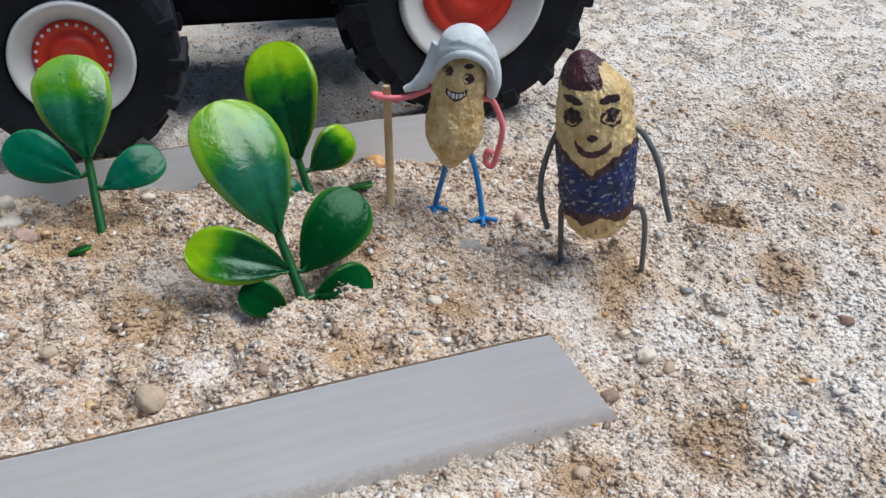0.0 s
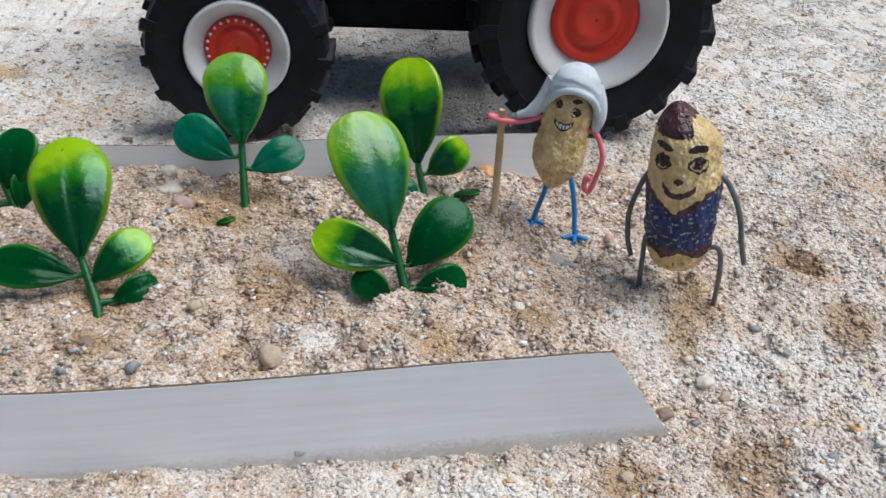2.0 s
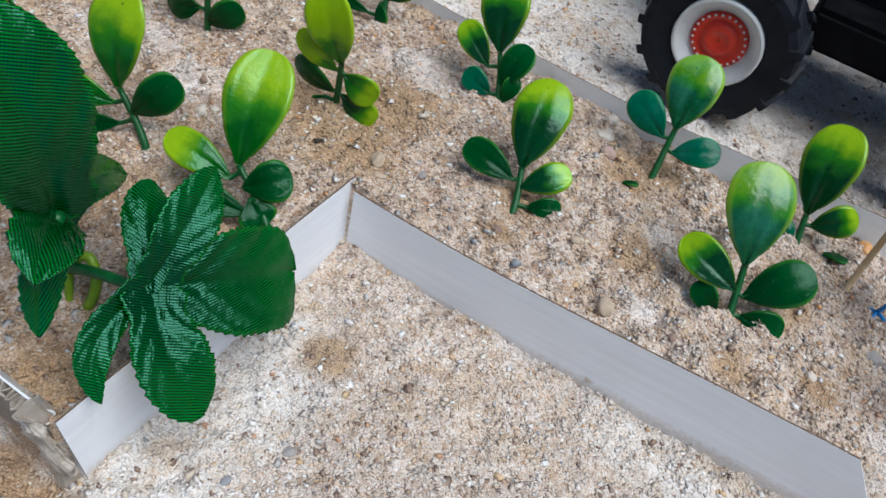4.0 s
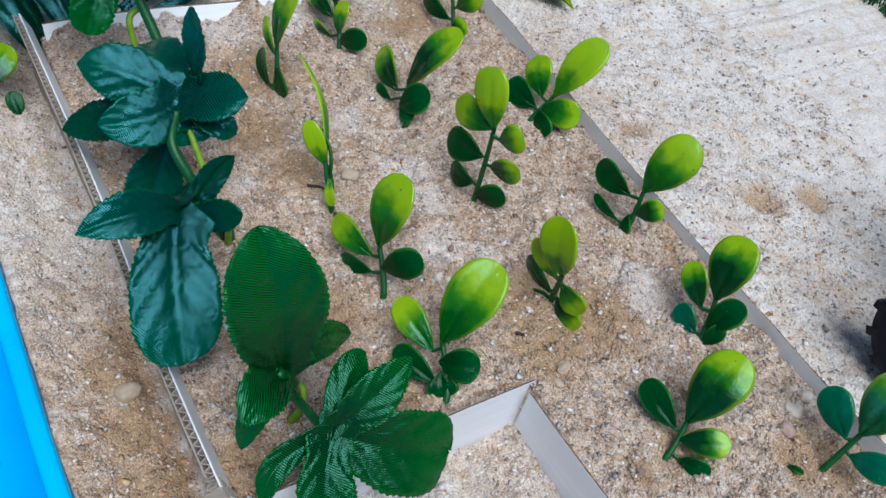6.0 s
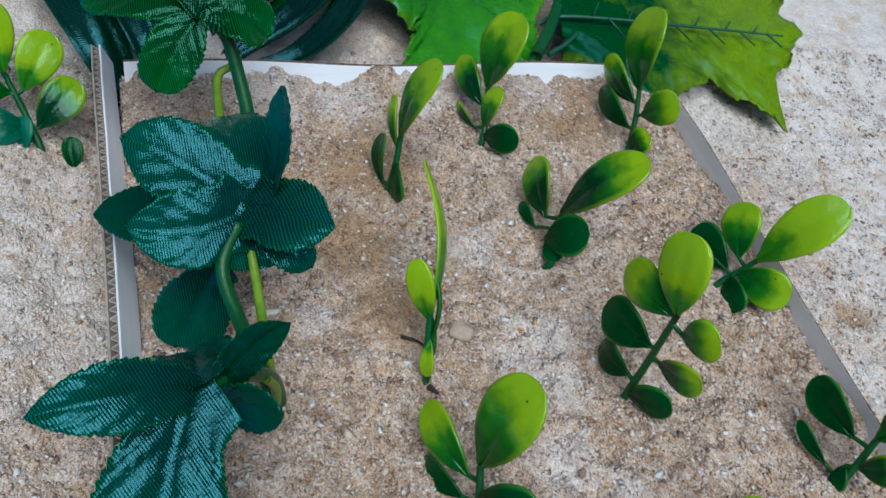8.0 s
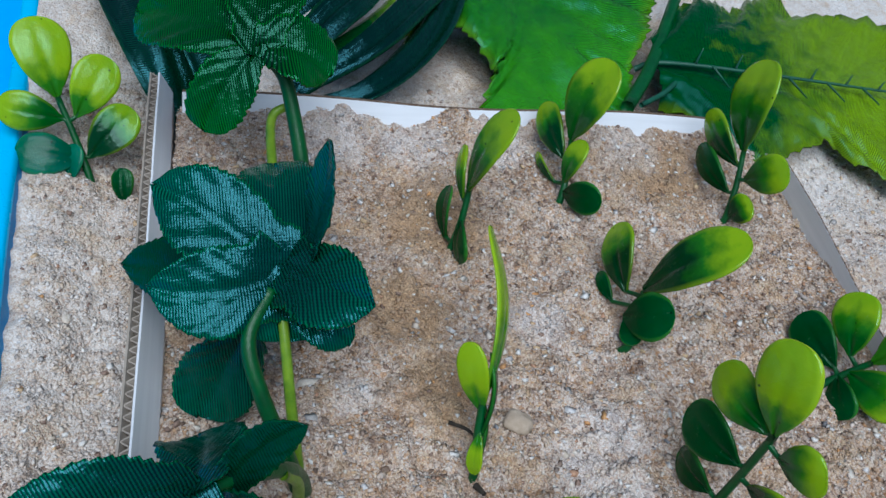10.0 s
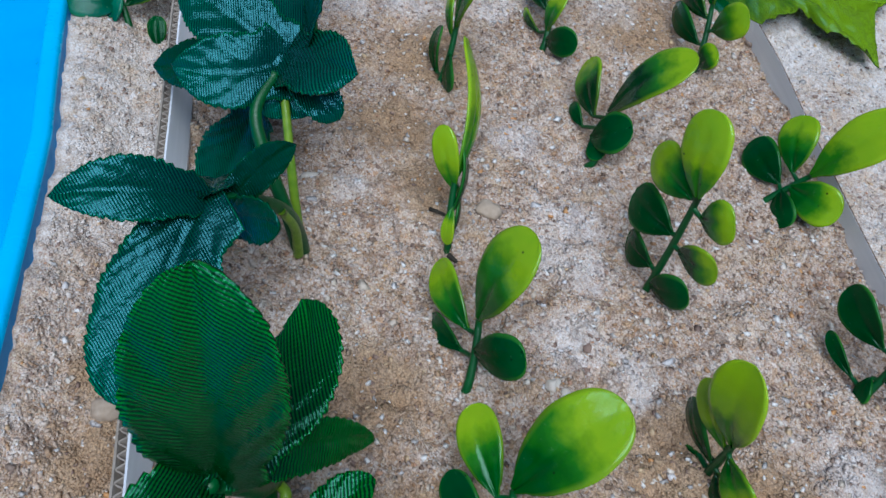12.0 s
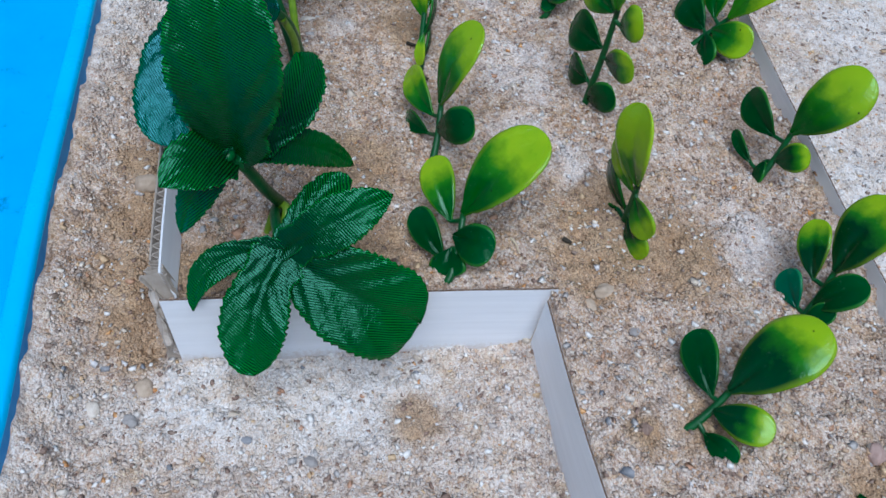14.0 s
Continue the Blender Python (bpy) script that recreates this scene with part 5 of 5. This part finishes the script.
def peanut(bm, foot, top, radius, profile, front, paint, sides=56, rings=70, seed=1, drift=0.0):
    """A lumpy shell along an axis. paint(angle from the front, share of the height) names the material slot."""
    foot, top = Vector(foot), Vector(top)
    axis = (top - foot).normalized()
    ahead = Vector(front)
    ahead = (ahead - axis * ahead.dot(axis)).normalized()
    right = axis.cross(ahead)
    rows, length = [], (top - foot).length
    for i in range(rings + 1):
        v = i / rings
        r = radius * profile(v)
        row = []
        for k in range(sides):
            a = k * math.tau / sides
            p = foot + axis * (length * v) + right * (drift * radius * float(smooth_step(0.78, 1.0, v)))
            d = ahead * math.cos(a) + right * math.sin(a)
            lump = 1 + 0.06 * noise.noise(Vector((3 * math.cos(a), 3 * math.sin(a), v * 9 + seed))) + 0.035 * noise.noise(Vector((8 * math.cos(a), 8 * math.sin(a), v * 26 + seed))) + 0.018 * noise.noise(Vector((15 * math.cos(a), 15 * math.sin(a), v * 44 + seed))) + 0.012 * math.cos(8 * a)
            lump -= 0.045 * abs(noise.noise(Vector((6 * math.cos(a), 6 * math.sin(a), v * 17 + 3 * seed)))) * (0.4 + 0.6 * v)
            row.append(bm.verts.new(p + d * r * lump))
        rows.append(row)
    for i, (a, b) in enumerate(zip(rows, rows[1:])):
        for k in range(sides):
            j = (k + 1) % sides
            f = bm.faces.new((a[k], a[j], b[j], b[k]))
            ang = ((k + 0.5) * math.tau / sides + math.pi) % math.tau - math.pi
            f.material_index, f.smooth = paint(ang, (i + 0.5) / rings), True
    bm.faces.new(rows[0][::-1]), bm.faces.new(rows[-1])


def add_tube(bm, points, radius, slot, sides=9, steps=6):
    before = set(bm.faces)
    tube(curve_points(points, steps), radius, sides, bm)
    for f in bm.faces:
        if f not in before:
            f.material_index, f.smooth = slot, True


def rag(a, v, k=1.0):
    return 0.018 * k * noise.noise(Vector((a * 4, v * 20, k)))


def doll_paint(a, v):
    q = v + rag(a, v)
    wob = 0.35 * noise.noise(Vector((a * 7, v * 40, 2)))
    crown = 0.850 + 0.085 * smooth_step(0.30, 0.80, a) + 0.03 * smooth_step(0.9, 1.8, -a)
    if q > crown:
        return 5
    for side in (-1, 1):
        x = a - side * 0.54 + 0.02
        eye = (x / 0.30) ** 2 + ((v - 0.722) / 0.044) ** 2 + wob
        pale = 0.38 < eye < 0.60 and v < 0.722 + 0.02 * side
        brow = (x / 0.32) ** 2 + ((v - 0.805 - 0.02 * side * x) / 0.020) ** 2 + wob
        if eye < 1 and not pale or brow < 1:
            return 1
    if (a / 0.13) ** 2 + ((v - 0.628) / 0.019) ** 2 + wob < 1:
        return 5
    if abs(a) < 0.46 and abs(v - 0.545 - 0.24 * a * a) < 0.018 + 0.03 * wob * 0.3:
        return 5
    neck = 0.575 - 0.135 * max(0, 1 - abs(a) / 1.0)
    if 0.215 < q < neck - 0.035:
        crack = noise.noise(Vector((a * 6, v * 60, 4))) + 0.6 * noise.noise(Vector((a * 22, v * 30, 9)))
        return 3 if crack > 0.42 else 2
    if 0.165 + 0.02 * math.sin(5 * a) < q <= 0.215 or neck - 0.035 <= q < neck:
        return 5
    if v < 0.12 and noise.noise(Vector((a * 9, v * 70, 3))) > 0.38:
        return 5
    return 0


man = bmesh.new()
peanut(man, (0.1486, 0.0395, 0.0040), (0.1441, 0.0419, 0.0412), 0.0074,
       lambda v: (1 - abs(2 * v - 1) ** 4.2) ** 0.5 * (1.0 + 0.03 * math.cos(v * 12)) * (1 - 0.06 * v) * (1 - 0.34 * smooth_step(0.80, 0.99, v)) + 0.02, (-0.48, -0.88, 0.05), doll_paint, 190, 240, 2, -0.30)
for limb in ([(0.1436, 0.0432, 0.0262), (0.1398, 0.0442, 0.0247), (0.1378, 0.0450, 0.0154), (0.1384, 0.0444, 0.0085), (0.1398, 0.0438, 0.0041)],
             [(0.1500, 0.0385, 0.0285), (0.1536, 0.0369, 0.0265), (0.1570, 0.0350, 0.0205), (0.1588, 0.0340, 0.0140), (0.1604, 0.0331, 0.0092)],
             [(0.1440, 0.0420, 0.0095), (0.1420, 0.0430, 0.0098), (0.1420, 0.0422, 0.0040), (0.1424, 0.0402, -0.0075)],
             [(0.1530, 0.0372, 0.0105), (0.1552, 0.0359, 0.0112), (0.1572, 0.0364, 0.0060), (0.1597, 0.0388, -0.0070)]):
    add_tube(man, limb, 0.00058, 4)
part("peanut_doll", man, [SHELL, HAIR, NAVY, NAVY_WORN, WIRE, BROWN_HAIR], None, "", smooth=False)
tagged(bpy.data.objects["peanut_doll"], "peanut shell doll in a painted navy vest with grey wire limbs", "doll")


def lady_paint(a, v):
    wob = 0.3 * noise.noise(Vector((a * 7, v * 40, 7)))
    for side in (-1, 1):
        x, drop = a - side * 0.44 + 0.06, 0.02 * side
        eye = (x / 0.24) ** 2 + ((v - 0.795 + drop) / 0.036) ** 2 + wob
        if eye < 1 and not (0.35 < eye < 0.7 and x < 0) or (x / 0.24) ** 2 + ((v - 0.880 + drop) / 0.018) ** 2 + wob < 1:
            return 1
    low, high = 0.610 + 0.26 * (a + 0.06) ** 2, 0.678 + 0.16 * (a + 0.06) ** 2
    if abs(a + 0.06) < 0.42 and low < v < high:
        rim = v - low < 0.018 or high - v < 0.014 or abs(a + 0.06) > 0.36
        return 1 if rim or abs((a * 6.5) % 1.0 - 0.5) < 0.12 else 5
    if v < 0.3 and noise.noise(Vector((a * 9, v * 45, 6))) > 0.50:
        return 1
    return 0


lady = bmesh.new()
peanut(lady, (0.1244, 0.0632, 0.0098), (0.1262, 0.0627, 0.0375), 0.0057,
       lambda v: (1 - abs(2 * v - 1) ** 5) ** 0.6 * (0.55 + 0.50 * smooth_step(0.0, 0.30, v) - 0.16 * smooth_step(0.35, 0.6, v) + 0.02 * math.cos(9 * v)) + 0.02, (-0.33, -0.94, 0.05), lady_paint, 150, 180, 5)
hat_mid = Vector((0.1264, 0.0628, 0.0337))
cap = []
for i in range(29):
    v = i / 28
    row = []
    for k in range(60):
        a = k * math.tau / 60
        d = Vector((math.cos(a), math.sin(a), 0))
        ahead = max(0.0, d.dot(Vector((-0.30, -0.95, 0))))
        low = -0.0050 + 0.0078 * ahead
        z = low + (0.0068 - low) * v ** 0.8
        r = 0.0057 * math.sqrt(max(0.0, 1 - v ** 3.0)) * (1 + 0.04 * noise.noise(d * 3 + Vector((0, 0, v * 5))) + 0.022 * math.sin(3 * a + 14 * v)) + 0.0002
        row.append(lady.verts.new(hat_mid + d * r + Vector((0, 0, z))))
    cap.append(row)
for f in grid_faces(lady, cap, True):
    f.material_index, f.smooth = 2, True
add_tube(lady, [v.co.copy() for v in cap[0][::3]] + [cap[0][0].co.copy()], 0.0008, 2, 9, 2)
for flap, r in (([(0.1216, 0.0638, 0.0365), (0.1200, 0.0644, 0.0315), (0.1182, 0.0650, 0.0285), (0.1150, 0.0658, 0.0268)], [0.0016] * 13 + [0.0014, 0.0012, 0.0010, 0.0009, 0.0008, 0.0006]),
                ([(0.1303, 0.0617, 0.0365), (0.1318, 0.0610, 0.0325), (0.1322, 0.0608, 0.0288), (0.1319, 0.0609, 0.0258)], [0.0016] * 13 + [0.0015, 0.0014, 0.0013, 0.0012, 0.0011, 0.0008])):
    add_tube(lady, flap, r, 2)
for limb, slot in (([(0.1222, 0.0637, 0.0272), (0.1200, 0.0643, 0.0272), (0.1160, 0.0655, 0.0254), (0.1118, 0.0660, 0.0252), (0.1090, 0.0672, 0.0256), (0.1098, 0.0686, 0.0252), (0.1128, 0.0675, 0.0246), (0.1138, 0.0662, 0.0243)], 3),
                   ([(0.1300, 0.0615, 0.0255), (0.1322, 0.0606, 0.0252), (0.1344, 0.0598, 0.0197), (0.1338, 0.0600, 0.0140), (0.1329, 0.0602, 0.0108), (0.1316, 0.0606, 0.0116), (0.1318, 0.0606, 0.0142), (0.1329, 0.0602, 0.0136)], 3),
                   ([(0.1238, 0.0636, 0.0125), (0.1232, 0.0636, 0.0080), (0.1224, 0.0646, 0.0030), (0.1218, 0.0652, -0.0020)], 4),
                   ([(0.1276, 0.0622, 0.0145), (0.1291, 0.0615, 0.0115), (0.1304, 0.0602, 0.0050), (0.1312, 0.0592, -0.0016)], 4)):
    add_tube(lady, limb, 0.00062, slot)
for foot in ((0.1218, 0.0652), (0.1312, 0.0592)):
    z = ground_z(*foot) + 0.0007
    for a in (195, 255, 330):
        add_tube(lady, [(foot[0], foot[1], z), (foot[0] + 0.0015 * math.cos(radians(a)), foot[1] + 0.0015 * math.sin(radians(a)), z), (foot[0] + 0.0032 * math.cos(radians(a)), foot[1] + 0.0032 * math.sin(radians(a)), z - 0.0002)], 0.0005, 4)
part("peanut_doll", lady, [SHELL, HAIR, FELT, PINK, BLUEWIRE, WHITE], None, "peanut shell doll in a pale blue felt cap, coloured wire limbs", smooth=False)["category"] = "doll"
stick = part("wooden_stick", tube([(0.1126, 0.0665, -0.005), (0.1121, 0.0667, 0.012), (0.1116, 0.0668, 0.0275)], [0.0009, 0.0009, 0.0008], 10), plain("pale_wood", (0.52, 0.37, 0.20), (0.66, 0.50, 0.30), 300.0, 0.7, 0.4))
tagged(stick, "thin pale wooden stick upright in sand", "stick")


# ---- pebbles ----
def pebble(x, y, size, kind, label, flat=0.62, sink=0.46):
    bm = bmesh.new()
    bmesh.ops.create_icosphere(bm, subdivisions=3, radius=1)
    seed = Vector((x * 900, y * 700, size * 1e4))
    r = random.Random(int(x * 1e5) ^ int(y * 1e5))
    stretch = (1.0, r.uniform(0.65, 0.9), flat)
    for v in bm.verts:
        k = 0.84 * (1 + 0.36 * noise.noise(v.co * 1.2 + seed) + 0.16 * noise.noise(v.co * 3 + seed) + 0.06 * noise.noise(v.co * 7 + seed))
        v.co = Vector([c * s * k * size for c, s in zip(v.co, stretch)])
    ob = part("pebble", bm, STONE[kind])
    ob.matrix_basis = pose(x, y, ground_z(x, y) + size * flat * (1 - 2 * sink), 0, 0, r.uniform(0, 180))
    return tagged(ob, label, "pebble", "pebbles on the sand")


for x, y, s, kind in [(0.125, 0.0485, 0.0030, "grey"), (0.1290, 0.0505, 0.0017, "grey"), (0.1544, 0.0230, 0.0026, "white"), (0.1438, 0.0164, 0.0024, "brown"), (0.1585, 0.0206, 0.0020, "tan"),
                      (0.1726, 0.0011, 0.0016, "blue"), (0.1326, 0.0016, 0.0023, "tan"), (0.1177, -0.0040, 0.0016, "blue"), (0.1643, -0.0044, 0.0014, "white"), (0.2202, 0.0555, 0.0020, "grey"),
                      (0.0328, 0.0815, 0.0030, "white"), (0.0343, 0.0755, 0.0034, "white"), (0.0387, 0.0673, 0.0030, "rose"), (0.0639, 0.0137, 0.0034, "tan"), (0.1125, 0.0845, 0.0029, "orange"),
                      (0.0613, 0.0838, 0.0019, "white"), (0.2261, 0.0931, 0.0014, "orange"), (0.1997, 0.0229, 0.0022, "brown"), (0.1690, 0.0352, 0.0016, "blue"), (0.1739, 0.0287, 0.0015, "grey"),
                      (0.1936, 0.0369, 0.0016, "tan"), (-0.0064, 0.0152, 0.0032, "tan"), (-0.0030, 0.0105, 0.0026, "tan"), (-0.1010, -0.0113, 0.0040, "tan"), (-0.0167, -0.0382, 0.0014, "brown"),
                      (0.0309, 0.0154, 0.0018, "brown"), (-0.2681, -0.1185, 0.0036, "grey"), (-0.1421, -0.1107, 0.0018, "white"), (-0.0565, -0.0995, 0.0042, "tan"), (-0.0503, -0.0042, 0.0022, "white"),
                      (-0.0931, 0.2609, 0.0030, "white"), (0.0045, 0.0204, 0.0018, "grey"), (-0.0480, -0.0020, 0.0015, "white"), (-0.0600, 0.0060, 0.0016, "brown"), (0.0120, -0.1040, 0.0026, "white"),
                      (0.0150, -0.0960, 0.0022, "grey"), (0.0260, -0.0560, 0.0020, "grey"), (0.0210, -0.0700, 0.0017, "blue"), (0.0060, -0.0940, 0.0030, "tan"), (0.1130, 0.0305, 0.0018, "white"),
                      (0.1060, 0.0420, 0.0012, "tan"), (0.0700, 0.0450, 0.0012, "tan"), (0.0480, 0.0280, 0.0019, "tan"), (0.0810, 0.0160, 0.0016, "brown"), (0.1400, 0.0600, 0.0019, "rose")]:
    pebble(x, y, s, kind, {"white": "smooth off-white pebble on sand", "grey": "small grey pebble on sand", "brown": "small dark brown pebble on sand", "tan": "lumpy tan pebble half sunk in sand",
                           "blue": "tiny slate grey pebble on sand", "rose": "dull rose pebble on sand", "orange": "smooth orange pebble on sand"}[kind])


def sliver(points, radius, mat, name, label, category):
    """A thin twig or straw lying on the sand."""
    line = curve_points([(x, y, ground_z(x, y) + lift) for x, y, lift in points], 6)
    r = [radius * (1 - 0.5 * i / len(line)) for i in range(len(line))]
    tagged(part(name, tube(line, r, 7), mat), label, category)


STRAW = plain("straw", (0.52, 0.42, 0.28), (0.66, 0.56, 0.40), 300.0, 0.8, 0.3)
BARK = plain("bark", (0.020, 0.016, 0.012), (0.06, 0.05, 0.035), 400.0, 0.9, 0.6)
sliver([(-0.0225, -0.0065, 0.0006), (-0.0212, -0.0050, 0.0010), (-0.0190, -0.0044, 0.0006)], 0.00035, STRAW, "straw", "pale dry straw on the sand", "straw")
sliver([(-0.0220, 0.0072, 0.0006), (-0.0206, 0.0092, 0.0007)], 0.0007, BARK, "twig", "short dark twig on the sand", "twig")
sliver([(-0.1030, -0.0262, 0.0008), (-0.1010, -0.0225, 0.0012), (-0.0990, -0.0205, 0.0006)], 0.0005, BARK, "twig", "short dark twig beside a sprig", "twig")
sliver([(-0.0885, -0.0226, 0.0006), (-0.0860, -0.0212, 0.0008)], 0.0008, BARK, "twig", "stub of dark twig on the sand", "twig")


# ---- turf far behind ----
def build_turf():
    r = np.random.RandomState(8)
    n = 9000
    x, y = r.uniform(-0.42, -0.06, n), 0.334 + 0.16 * r.rand(n) ** 1.5
    z = ground_height(x, y)
    a, h, w = r.uniform(0, math.tau, n), r.uniform(0.005, 0.010, n), r.uniform(0.0005, 0.0009, n)
    lean = r.uniform(-0.004, 0.004, (n, 2))
    base = np.stack([x, y, z], 1)
    side = np.stack([np.cos(a) * w, np.sin(a) * w, 0 * a], 1)
    tip = base + np.stack([lean[:, 0], lean[:, 1], h], 1)
    verts = np.stack([base - side, base + side, tip], 1).reshape(-1, 3)
    me = bpy.data.meshes.new("turf")
    me.from_pydata(verts.tolist(), [], (np.arange(n)[:, None] * 3 + np.arange(3)).tolist())
    me.materials.append(grain_material("turf_green", [(0.0, (0.008, 0.07, 0.02)), (0.6, (0.02, 0.14, 0.04)), (1.0, (0.05, 0.20, 0.06))]))
    tagged(new("turf", me), "dark green artificial turf at the edge of the sand", "turf", kind="stuff")


build_turf()
